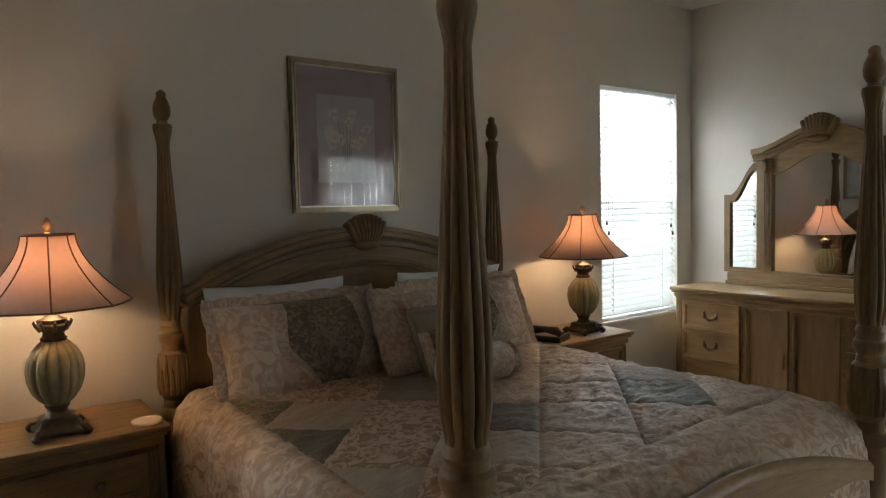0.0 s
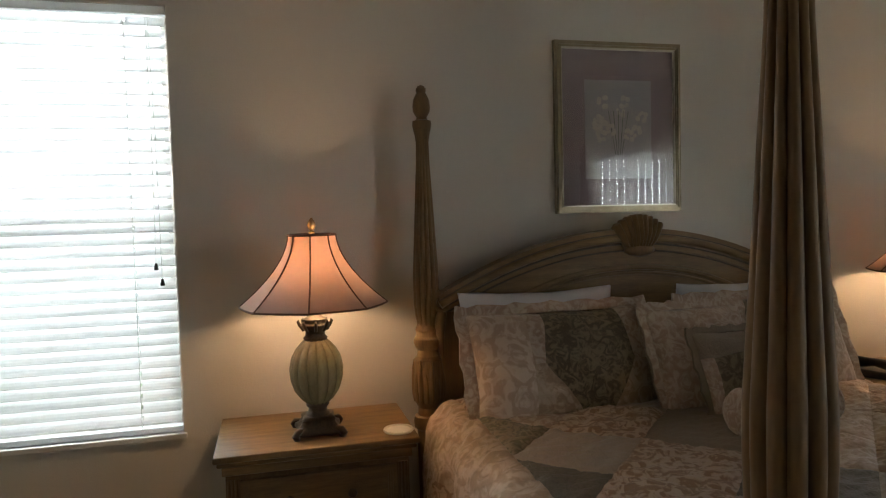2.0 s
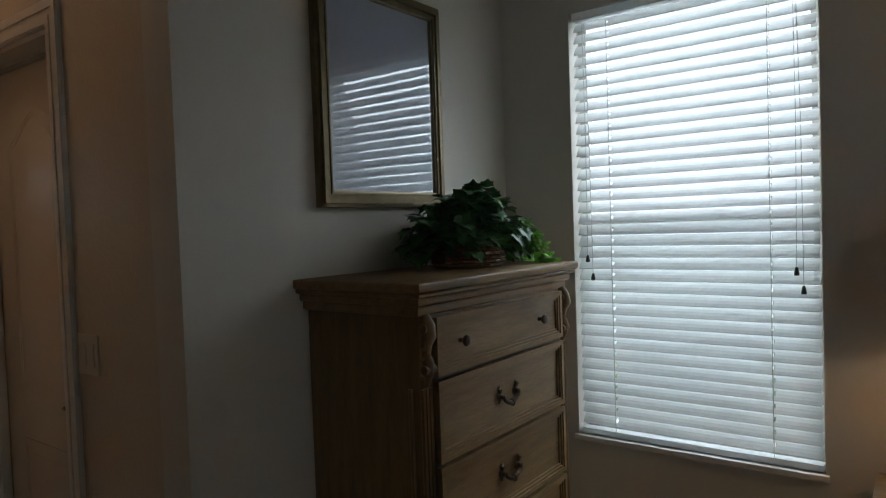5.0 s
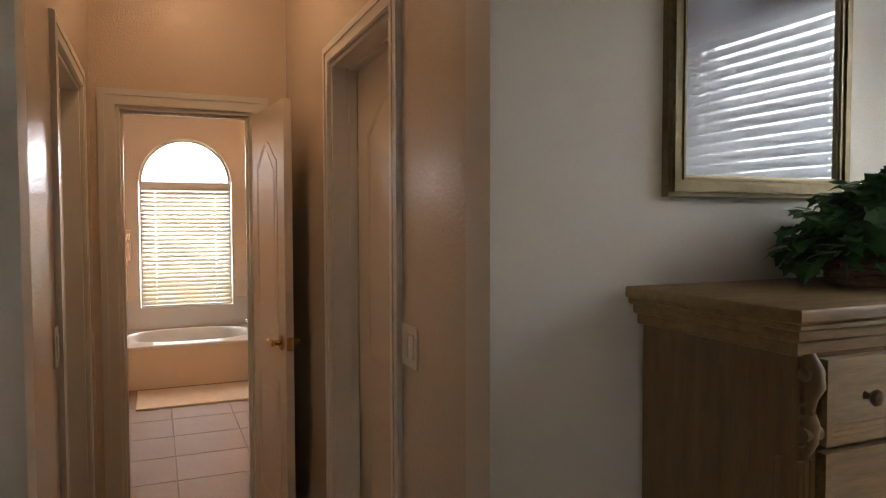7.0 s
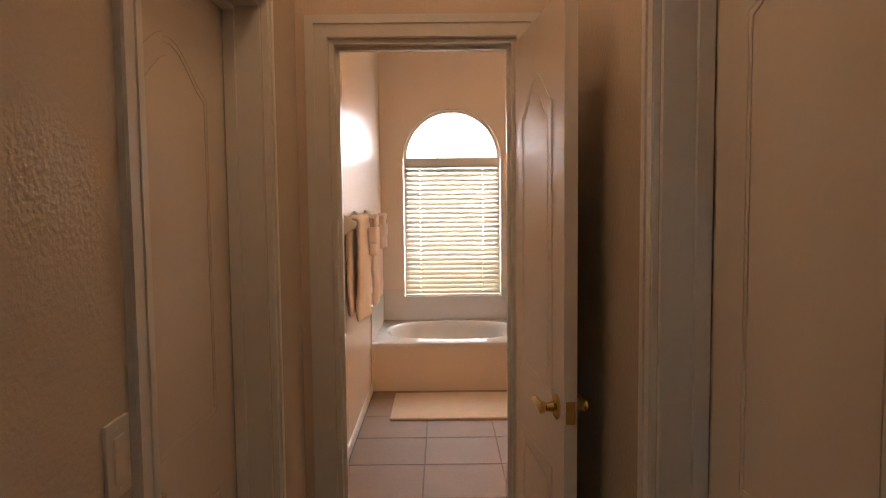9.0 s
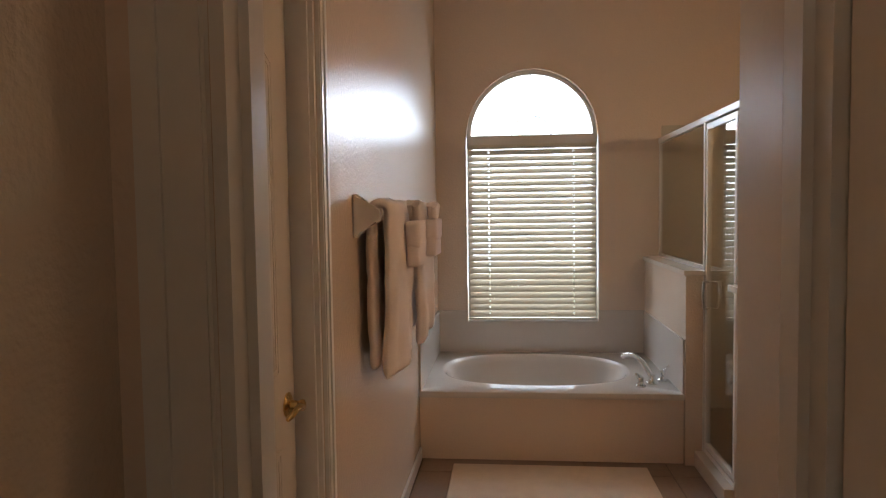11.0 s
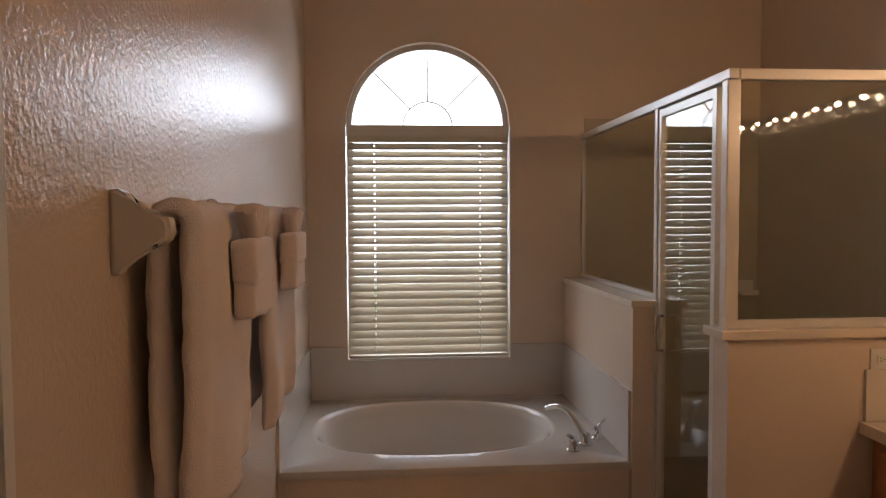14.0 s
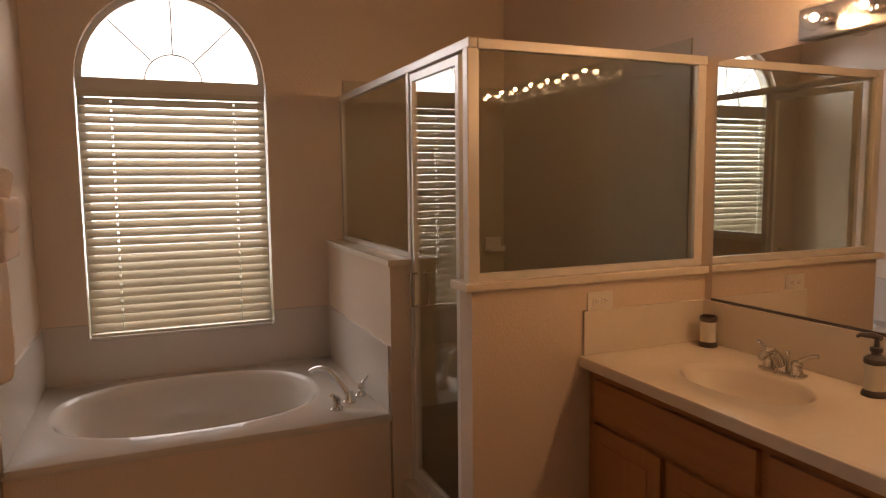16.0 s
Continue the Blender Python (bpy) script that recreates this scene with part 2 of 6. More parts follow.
M_MIRROR = material("silvered_mirror", (0.86, 0.86, 0.86), (0.85, 0.85, 0.85), rough=0.02, metal=1.0, scale=2, fine=4)
M_SLAT = translucent("white_slat", (0.84, 0.84, 0.83), 0.45, 0.45)
M_SLAT_BATH = translucent("cream_slat", (0.72, 0.65, 0.53), 0.2, 0.45)
M_VANE = translucent("white_vane", (0.80, 0.80, 0.78), 0.2, 0.5)
M_CORD = material("white_cord", (0.7, 0.7, 0.66), rough=0.8, scale=80, fine=300)
M_TASSEL = material("dark_wood_tassel", (0.05, 0.045, 0.04), rough=0.5, scale=80, fine=300)
M_WHITE_CLOTH = material("white_pillowcase", (0.66, 0.66, 0.68), (0.58, 0.58, 0.60), rough=0.85, scale=9, fine=350, bump=0.3)
M_TAN = damask("tan_damask", (0.32, 0.225, 0.15), (0.45, 0.345, 0.255), 16)
M_CREAM = damask("cream_paisley", (0.47, 0.375, 0.29), (0.35, 0.245, 0.18), 22)
M_GREEN = damask("sage_scroll", (0.095, 0.074, 0.044), (0.215, 0.165, 0.10), 24, 0.08)
M_SAGE = damask("sage_paisley", (0.15, 0.13, 0.085), (0.26, 0.205, 0.145), 24, 0.05)
M_PILLOW = damask("pale_rose_damask", (0.56, 0.44, 0.345), (0.42, 0.305, 0.225), 15, 0.07)
M_PLAIN = damask("plain_sateen", (0.35, 0.28, 0.215), (0.32, 0.255, 0.195), 40, 0.3, 0.42)
M_TAUPE = damask("taupe_cotton", (0.25, 0.20, 0.148), (0.21, 0.168, 0.123), 45, 0.3, 0.6)
M_STRIPE = damask("slate_ribbed_cloth", (0.115, 0.098, 0.074), (0.15, 0.128, 0.097), 50, 0.2, 0.5)
M_BUFF = damask("rose_buff_floral", (0.44, 0.335, 0.25), (0.26, 0.165, 0.105), 19, 0.05)
M_LEAF = material("ivy_leaf", (0.075, 0.19, 0.045), (0.035, 0.10, 0.028), rough=0.45, scale=12, fine=60)
M_LEAF_LIGHT = translucent("young_ivy_leaf", (0.19, 0.42, 0.06), 0.45, 0.5)
M_WICKER = material("wicker", (0.24, 0.14, 0.07), (0.13, 0.07, 0.035), rough=0.7, scale=40, fine=160, bump=0.5)
M_BLACK = material("black_plastic", (0.02, 0.02, 0.022), rough=0.35, scale=20, fine=200)
M_CREAM_PLASTIC = material("ivory_plastic", (0.72, 0.68, 0.60), (0.69, 0.65, 0.57), rough=0.35, scale=8, fine=90)
M_CERAMIC = material("glazed_white_ceramic", (0.78, 0.74, 0.69), (0.75, 0.71, 0.66), rough=0.1, scale=6, fine=50)
M_ACRYLIC = material("bone_tub_acrylic", (0.61, 0.555, 0.50), (0.59, 0.535, 0.48), rough=0.045, scale=2, fine=30)
M_CHROME = material("polished_chrome", (0.72, 0.72, 0.72), (0.65, 0.65, 0.65), rough=0.07, metal=1.0, scale=4, fine=20)
M_STRIP = material("mirror_bright_chrome", (0.80, 0.79, 0.77), (0.78, 0.77, 0.75), rough=0.22, metal=1.0, scale=2, fine=10)
M_ALU = material("satin_white_aluminium", (0.74, 0.70, 0.65), (0.68, 0.64, 0.59), rough=0.3, metal=0.12, scale=9, fine=60)
M_BRASS = material("polished_brass", (0.70, 0.50, 0.18), (0.62, 0.43, 0.15), rough=0.14, metal=1.0, scale=9, fine=60)
M_TERRY = material("cream_terry_cloth", (0.90, 0.80, 0.75), (0.85, 0.75, 0.70), rough=0.98, scale=24, fine=300, bump=0.8, spec=0.1)
M_TILE = material("glazed_beige_tile", (0.30, 0.215, 0.16), (0.24, 0.173, 0.128), rough=0.6, spec=0.25, scale=5, fine=40, bump=0.05, per_piece=0.06)
M_GROUT = material("brown_grout", (0.22, 0.17, 0.13), rough=0.95, scale=30, fine=200, bump=0.4)
M_OAK = material("honey_oak", (0.48, 0.22, 0.085), (0.35, 0.15, 0.058), rough=0.4, scale=6, fine=40, bump=0.08, stretch=(6, 6, 0.6))
M_OAK_H = material("honey_oak_along", (0.48, 0.22, 0.085), (0.35, 0.15, 0.058), rough=0.4, scale=6, fine=40, bump=0.08, stretch=(0.6, 6, 6))
M_MARBLE = material("cultured_marble", (0.74, 0.66, 0.56), (0.70, 0.62, 0.52), rough=0.16, scale=5, fine=22)
M_MATCLOTH = material("cream_bath_mat", (0.72, 0.60, 0.47), (0.62, 0.51, 0.39), rough=1.0, scale=14, fine=240, bump=1.0, spec=0.1)
M_PEWTER = material("dark_pewter", (0.12, 0.11, 0.11), rough=0.3, metal=0.7, scale=30, fine=120)
M_LAWN = material("lawn", (0.08, 0.13, 0.04), (0.05, 0.09, 0.03), rough=0.95, scale=0.8, fine=40, bump=0.5)
M_STUCCO = orange_peel("outer_stucco", (0.55, 0.5, 0.42), 0.9, 0.5)

# ---- mesh helpers ----


def box(bm, x0, x1, y0, y1, z0, z1, m=None):
    """Adds a box; m: an optional turn about its own axes."""
    vs = [bm.verts.new((x, y, z)) for x in (x0, x1) for y in (y0, y1) for z in (z0, z1)]
    for q in ((0, 1, 3, 2), (4, 6, 7, 5), (0, 4, 5, 1), (2, 3, 7, 6), (0, 2, 6, 4), (1, 5, 7, 3)):
        bm.faces.new([vs[i] for i in q])
    if m:
        for v in vs:
            v.co = m @ v.co
    return vs


def soft_box(x0, x1, y0, y1, z0, z1, r=0.004, segments=2):
    bm = bmesh.new()
    box(bm, x0, x1, y0, y1, z0, z1)
    bmesh.ops.bevel(bm, geom=bm.edges[:], offset=r, segments=segments, affect="EDGES", profile=0.7)
    return bm


def boxes(*rows):
    bm = bmesh.new()
    for row in rows:
        box(bm, *row)
    return bm


def lathe(profile, steps=32, center=(0, 0), flutes=0, depth=0.0, span=(0, 0), bm=None, turn=None, z0=0.0):
    """A turned shape: profile of (z, radius). flutes: grooves of a relative depth between the heights of span."""
    bm = bm or bmesh.new()
    rings = []
    for z, r in profile:
        ring = []
        for i in range(steps):
            a = 2 * math.pi * i / steps
            k = r
            if flutes and span[0] <= z <= span[1]:
                k = r * (1 - depth * (1 - abs(math.cos(flutes * a / 2)) ** 0.7))
            p = Vector((center[0] + k * math.cos(a), center[1] + k * math.sin(a), z0 + z))
            ring.append(bm.verts.new(turn @ p if turn else p))
        rings.append(ring)
    for a, b in zip(rings, rings[1:]):
        for i in range(steps):
            bm.faces.new((a[i], a[(i + 1) % steps], b[(i + 1) % steps], b[i]))
    bm.faces.new(rings[0][::-1])
    bm.faces.new(rings[-1])
    return bm


def tube(points, r, steps=8, bm=None, closed=False, flat=1.0):
    """A round bar along points; r may be one radius or one for each point."""
    bm = bm or bmesh.new()
    pts = [Vector(p) for p in points]
    radii = r if isinstance(r, (list, tuple)) else [r] * len(pts)
    rings = []
    side = None
    for i, p in enumerate(pts):
        if closed:
            d = pts[(i + 1) % len(pts)] - pts[i - 1]
        else:
            d = pts[min(i + 1, len(pts) - 1)] - pts[max(i - 1, 0)]
        d.normalize()
        if side is None:
            side = d.orthogonal().normalized()
        side = (side - d * side.dot(d)).normalized()
        up = d.cross(side)
        rings.append([bm.verts.new(p + radii[i] * (math.cos(2 * math.pi * k / steps) * side + flat * math.sin(2 * math.pi * k / steps) * up)) for k in range(steps)])
    pairs = list(zip(rings, rings[1:])) + ([(rings[-1], rings[0])] if closed else [])
    for a, b in pairs:
        for k in range(steps):
            bm.faces.new((a[k], a[(k + 1) % steps], b[(k + 1) % steps], b[k]))
    if not closed:
        bm.faces.new(rings[0][::-1])
        bm.faces.new(rings[-1])
    return bm


def extrude_outline(outline, axis, a, b, bm=None):
    """A flat outline of (u, v) given thickness from a to b along an axis: 'x' takes (y, z), 'y' (x, z), 'z' (x, y)."""
    bm = bm or bmesh.new()

    def at(u, v, w):
        return {"x": (w, u, v), "y": (u, w, v), "z": (u, v, w)}[axis]

    lo = [bm.verts.new(at(u, v, a)) for u, v in outline]
    hi = [bm.verts.new(at(u, v, b)) for u, v in outline]
    bm.faces.new(lo[::-1])
    bm.faces.new(hi)
    for i in range(len(outline)):
        j = (i + 1) % len(outline)
        bm.faces.new((lo[i], lo[j], hi[j], hi[i]))
    return bm


def ribbon(inner, outer, axis, a, b, bm=None, closed=False):
    """A band between two outlines of equal length, with thickness."""
    bm = bm or bmesh.new()

    def at(u, v, w):
        return {"x": (w, u, v), "y": (u, w, v), "z": (u, v, w)}[axis]

    rows = [[bm.verts.new(at(u, v, w)) for u, v in line] for line, w in ((inner, a), (outer, a), (outer, b), (inner, b))]
    n = len(inner)
    for k in range(4):
        p, q = rows[k], rows[(k + 1) % 4]
        for i in range(n if closed else n - 1):
            j = (i + 1) % n
            bm.faces.new((p[i], p[j], q[j], q[i]))
    if not closed:
        bm.faces.new([r[0] for r in rows])
        bm.faces.new([r[-1] for r in rows][::-1])
    return bm


def part(name, bm, mat, parent=None, label="", smooth=False, sharp=40):
    """Links a bmesh as one mesh object under a thing or a part."""
    bmesh.ops.recalc_face_normals(bm, faces=bm.faces[:])
    mesh = bpy.data.meshes.new(name)
    bm.to_mesh(mesh)
    bm.free()
    for m in mat if isinstance(mat, (list, tuple)) else [mat]:
        mesh.materials.append(m)
    if smooth:
        mesh.polygons.foreach_set("use_smooth", [True] * len(mesh.polygons))
        mesh.set_sharp_from_angle(angle=radians(sharp))
    ob = new(name, mesh)
    if parent:
        ob.parent = parent
    return tagged(ob, label)


def thing(name, place, label, category, group="", turn=0):
    ob = new(name)
    ob.empty_display_size = 0.1
    ob.matrix_basis = pose(*place, 0, 0, turn)
    return tagged(ob, label, category, group)


def structure(name, bm, mat, label="", smooth=False):
    return tagged(part(name, bm, mat, None, label, smooth), kind="structure", category=name.split("_")[0])


def wall_boxes(axis, a, b, lo, hi, z0, z1, holes=()):
    """A wall between a and b across its thickness and lo to hi along it, with rectangular holes (from, to, bottom, top)."""
    rows = []
    at = lo
    for h0, h1, hz0, hz1 in sorted(holes):
        rows.append((at, h0, z0, z1))
        if hz0 > z0:
            rows.append((h0, h1, z0, hz0))
        if hz1 < z1:
            rows.append((h0, h1, hz1, z1))
        at = h1
    rows.append((at, hi, z0, z1))
    bm = bmesh.new()
    for s, e, p, q in rows:
        if e - s > 1e-4:
            box(bm, *((a, b, s, e, p, q) if axis == "x" else (s, e, a, b, p, q)))
    return bm

# ---- the setting ----
H = 2.96
T = 0.12
WIN_L = (0.303, 1.155, 0.675, 2.31)
WIN_R = (4.998, 5.873, 0.675, 2.31)
SLIDER = (4.92, 6.0, 0.02, 2.12)
HALL_N, HALL_S = -1.50, -2.41
BATH_E, BATH_W, BATH_N, BATH_S = -2.437, -6.5, 0.11, -2.51
DOOR_R = (-1.36, -0.615)     # closet door in the hall's north wall
DOOR_L = (-1.885, -1.11)     # closet door in the hall's south wall
DOOR_B = (-2.30, -1.675)    # bathroom doorway
DOOR_C = (-3.45, -2.80)     # closet door inside the bathroom
DH = 2.07
DH_R = 2.13                 # the closet door in the north wall is taller

ground = structure("ground", boxes((-60, 60, -60, 60, -0.4, -0.25)), M_LAWN, "green mown lawn around the house")
structure("floor_bedroom", boxes((-0.62, 6.2, -4.15, 0.15, -0.2, 0.0)), M_CARPET, "beige cut-pile carpet in bedroom")
structure("floor_hall", boxes((-2.377, -0.62, HALL_S - 0.3, HALL_N + 0.3, -0.2, 0.0)), M_CARPET, "beige cut-pile carpet in hall")
bath_floor = structure("floor_bathroom", boxes((BATH_W - 0.15, -2.377, BATH_S - 0.3, BATH_N + 0.15, -0.2, -0.006)), M_GROUT, "dark grout bed of tiled bathroom floor")
structure("ceiling_bedroom", boxes((-0.62, 6.2, -4.15, 0.15, H, H + 0.15)), M_CEIL, "flat white textured bedroom ceiling")
structure("ceiling_hall", boxes((-2.437, -0.62, HALL_S - 0.3, HALL_N + 0.3, H, H + 0.15)), M_CEIL, "flat white textured hall ceiling")
structure("ceiling_bathroom", boxes((BATH_W - 0.15, -2.437, BATH_S - 0.3, BATH_N + 0.15, H, H + 0.15)), M_CEIL, "flat white textured bathroom ceiling")

structure("wall_north", wall_boxes("y", 0.0, 0.15, 0.0, 6.2, 0, H, [WIN_L, WIN_R]), M_WALL, "warm white painted wall behind the bed")
structure("wall_east", wall_boxes("x", 6.06, 6.2, -4.15, 0.0, 0, H), M_WALL, "warm white painted wall behind the dresser")
structure("wall_south", wall_boxes("y", -4.15, -4.0, -0.62, 6.06, 0, H, [SLIDER]), M_WALL, "warm white painted wall with sliding door")
structure("wall_west", wall_boxes("x", -T, 0.0, HALL_N, 0.15, 0, H), M_WALL, "warm white painted wall behind the chest")
structure("wall_west_south", wall_boxes("x", -0.62, -0.5, -4.0, HALL_S, 0, H), M_WALL, "warm white painted wall beside the hall")
structure("wall_hall_north", wall_boxes("y", HALL_N, HALL_N + 0.14, BATH_E + T, -T, 0, H, [(*DOOR_R, 0, DH_R)]), M_HALLWAY, "beige textured hall wall with closet door")
structure("wall_hall_south", wall_boxes("y", HALL_S - 0.14, HALL_S, BATH_E + T, -0.62, 0, H, [(*DOOR_L, 0, DH)]), M_HALLWAY, "beige textured hall wall with closet door")
structure("wall_bath_east", wall_boxes("x", BATH_E, BATH_E + T, BATH_S - 0.3, BATH_N + 0.15, 0, H, [(*DOOR_B, 0, DH)]), M_HALL, "beige textured wall with the bathroom doorway")
structure("wall_bath_south", wall_boxes("y", BATH_S - T, BATH_S, BATH_W, BATH_E, 0, H, [(*DOOR_C, 0, DH)]), M_HALL, "beige glossy textured wall with towel bar")
structure("wall_bath_north", wall_boxes("y", BATH_N, BATH_N + 0.15, BATH_W, BATH_E, 0, H), M_HALL, "beige wall behind the vanity and shower")

# the arched window's wall
AC, AR, SPRING, SILL = -1.83, 0.461, 1.94, 0.614
GAP = 0.004                  # daylight shows beside the blind
bm = wall_boxes("x", BATH_W - 0.15, BATH_W, BATH_S - T, BATH_N + 0.15, 0, SPRING, [(AC - AR - GAP, AC + AR + GAP, SILL, SPRING)])
box(bm, BATH_W - 0.15, BATH_W, BATH_S - T, AC - AR, SPRING, H)
box(bm, BATH_W - 0.15, BATH_W, AC + AR, BATH_N + 0.15, SPRING, H)
arc = [(AC + AR * math.cos(math.pi * i / 32), SPRING + AR * math.sin(math.pi * i / 32)) for i in range(33)]
ribbon(arc, [(y, H) for y, z in arc], "x", BATH_W - 0.15, BATH_W, bm)
structure("wall_bath_west", bm, M_HALL, "beige wall with arched window over the tub")

structure("wall_bath_return", boxes((-2.69, BATH_E, -1.655, -1.05, 0, H)), M_DOOR, "smooth painted wall return beside the bathroom doorway")

# closets behind the shut doors are closed by plain boards
structure("wall_closet_north", boxes((-1.6, -0.6, -1.345, -1.315, 0, H)), M_HALL, "plain inner wall of hall closet")
structure("wall_closet_south", boxes((-2.0, -1.0, -2.70, -2.67, 0, H)), M_HALL, "plain inner wall of hall closet")
structure("wall_closet_bath", boxes((-3.6, -2.6, -2.80, -2.77, 0, H)), M_HALL, "plain inner wall of bathroom closet")


def baseboard(x0, x1, y0, y1):
    bm = boxes((x0, x1, y0, y1, 0.0, 0.075), )
    bmesh.ops.bevel(bm, geom=[e for e in bm.edges if all(v.co.z > 0.07 for v in e.verts)], offset=0.006, segments=2, affect="EDGES")
    return structure("baseboard", bm, M_TRIM, "white painted wooden baseboard")


for row in ((0.012, 6.06, -0.012, 0), (6.048, 6.06, -4.0, -0.012), (-0.5, 4.25, -4.0, -3.988), (0, 0.012, HALL_N, -0.012), (-0.5, -0.488, -3.988, HALL_S),
            (-0.54, 0, HALL_N - 0.012, HALL_N), (-2.30, -1.435, HALL_N - 0.012, HALL_N), (-1.035, -0.5, HALL_S, HALL_S + 0.012), (-2.30, -1.96, HALL_S, HALL_S + 0.012),
            (-5.40, -3.54, BATH_S, BATH_S + 0.012), (-2.449, BATH_E, -1.05, -0.50)):
    baseboard(*row)


def casing(name, axis, at, into, lo, hi, top, width=0.062, label="white painted door casing"):
    """Moulded trim round a doorway on the face at; into: the side that it stands proud to (+1 or -1)."""
    bm = bmesh.new()
    for w0, w1, d in ((0.0, width, 0.011), (0.004, width * 0.35, 0.0145), (width * 0.62, width - 0.002, 0.016)):
        inner = [(lo - w0, 0), (lo - w0, top + w0), (hi + w0, top + w0), (hi + w0, 0)]
        outer = [(lo - w1, 0), (lo - w1, top + w1), (hi + w1, top + w1), (hi + w1, 0)]
        ribbon(inner, outer, axis, at, at + into * d, bm)
    return structure(name, bm, M_TRIM, label)


def jamb(axis, a, b, lo, hi, top, stop):
    """The lining of a doorway through its wall, with a stop bead."""
    bm = bmesh.new()
    t = 0.016
    inner = [(lo + t, 0), (lo + t, top - t), (hi - t, top - t), (hi - t, 0)]
    outer = [(lo, 0), (lo, top), (hi, top), (hi, 0)]
    ribbon(inner, outer, axis, a, b, bm)
    t2 = t + 0.012
    inner2 = [(lo + t2, 0), (lo + t2, top - t2), (hi - t2, top - t2), (hi - t2, 0)]
    ribbon(inner2, inner, axis, stop, stop + 0.03, bm)
    return structure("trim_door_jamb", bm, M_TRIM, "white painted door lining with stop")


casing("trim_casing", "y", HALL_N, -1, *DOOR_R, DH_R, 0.072)
casing("trim_casing", "y", HALL_S, 1, *DOOR_L, DH, 0.072)
casing("trim_casing", "x", BATH_E + T, 1, *DOOR_B, DH, 0.078)
casing("trim_casing", "x", BATH_E, -1, *DOOR_B, DH)
casing("trim_casing", "y", BATH_S, 1, *DOOR_C, DH)
jamb("y", HALL_N + 0.002, HALL_N + 0.14, *DOOR_R, DH_R, HALL_N + 0.066)
jamb("y", HALL_S - 0.14, HALL_S - 0.002, *DOOR_L, DH, HALL_S - 0.097)
jamb("x", BATH_E + 0.002, BATH_E + T - 0.002, *DOOR_B, DH, BATH_E + 0.05)
jamb("y", BATH_S - T, BATH_S - 0.002, *DOOR_C, DH, BATH_S - 0.045)


def panel_outline(x0, x1, z0, z1, rise):
    """A panel's outline; rise: how far its top swells up in a cathedral arch."""
    pts = [(x0, z0), (x0, z1 - rise)]
    if rise:
        n = 14
        for i in range(1, n):
            u = i / n
            pts.append((x0 + (x1 - x0) * u, z1 - rise + rise * (0.5 - 0.5 * math.cos(2 * math.pi * u)) ** 0.8))
    pts += [(x1, z1 - rise), (x1, z0)]
    return pts


def inset(pts, d):
    cx = (min(p[0] for p in pts) + max(p[0] for p in pts)) / 2
    cz = (min(p[1] for p in pts) + max(p[1] for p in pts)) / 2
    w = (max(p[0] for p in pts) - min(p[0] for p in pts)) / 2
    h = (max(p[1] for p in pts) - min(p[1] for p in pts)) / 2
    return [(cx + (x - cx) * (1 - d / w), cz + (z - cz) * (1 - d / h)) for x, z in pts]


def panel_door(name, place, turn, width, label, knob_side, knob_z=0.95, kind="structure", height=2.05):
    """A moulded door, its hinge edge at the origin and its face along local x."""
    ob = thing(name, place, label, "door", turn=turn)
    if kind:
        tagged(ob, kind=kind)
    t = 0.035
    part("slab", soft_box(0, width, -t / 2, t / 2, 0.008, height, 0.002), M_DOOR, ob)
    m = width * 0.19
    for z0, z1, rise in ((0.20, 0.80, 0), (0.99, height - 0.155, 0.10)):
        for s in (-1, 1):
            out = panel_outline(m, width - m, z0, z1, rise)
            a = s * t / 2
            bm = bmesh.new()
            ribbon(inset(out, 0.012), out, "y", a - s * 0.003, a + s * 0.0028, bm, True)
            ribbon(inset(out, 0.024), inset(out, 0.012), "y", a - s * 0.003, a + s * 0.0015, bm, True)
            part("panel_moulding", bm, M_DOOR, ob)
            part("panel", extrude_outline(inset(out, 0.05), "y", a - s * 0.003, a + s * 0.0014), M_DOOR, ob)
    kx = width - 0.062 if knob_side > 0 else 0.062
    away = -1 if knob_side > 0 else 1
    for s in (-1, 1):
        y = s * t / 2
        rose = part("handle_rose", lathe([(0, 0.033), (0.004, 0.034), (0.009, 0.027), (0.012, 0.014), (0.030, 0.011), (0.036, 0.015), (0.046, 0.0155), (0.050, 0.008)], 24, turn=pose(kx, y, knob_z, -90 * s, 0, 0)), M_BRASS, ob, "polished brass handle rose", True)
        grip = [(kx, y + s * 0.041, knob_z), (kx + away * 0.02, y + s * 0.043, knob_z + 0.002), (kx + away * 0.055, y + s * 0.045, knob_z + 0.006), (kx + away * 0.088, y + s * 0.042, knob_z - 0.001), (kx + away * 0.106, y + s * 0.036, knob_z - 0.008)]
        part("lever", tube(grip, [0.011, 0.010, 0.0085, 0.0085, 0.006], 12, flat=0.8), M_BRASS, rose, "curved polished brass lever", True)
    part("latch_plate", soft_box(width - 0.0005 if knob_side > 0 else -0.0015, width + 0.0015 if knob_side > 0 else 0.0005, -0.012, 0.012, knob_z - 0.03, knob_z + 0.03, 0.0004), M_BRASS, ob, "brass latch plate on door edge")
    return ob


panel_door("door_closet_north", (DOOR_R[0] + 0.018, HALL_N + 0.1175, 0), 0, 0.709, "shut white moulded two-panel closet door", 1, 0.972, height=2.11)
panel_door("door_closet_south", (DOOR_L[0] + 0.018, HALL_S - 0.1175, 0), 0, 0.739, "shut white moulded two-panel closet door", 1, 0.972)
panel_door("door_bathroom", (-2.31, -1.663, 0), 5.5, 0.60, "open white moulded arched-panel bathroom door", 1, 0.985)
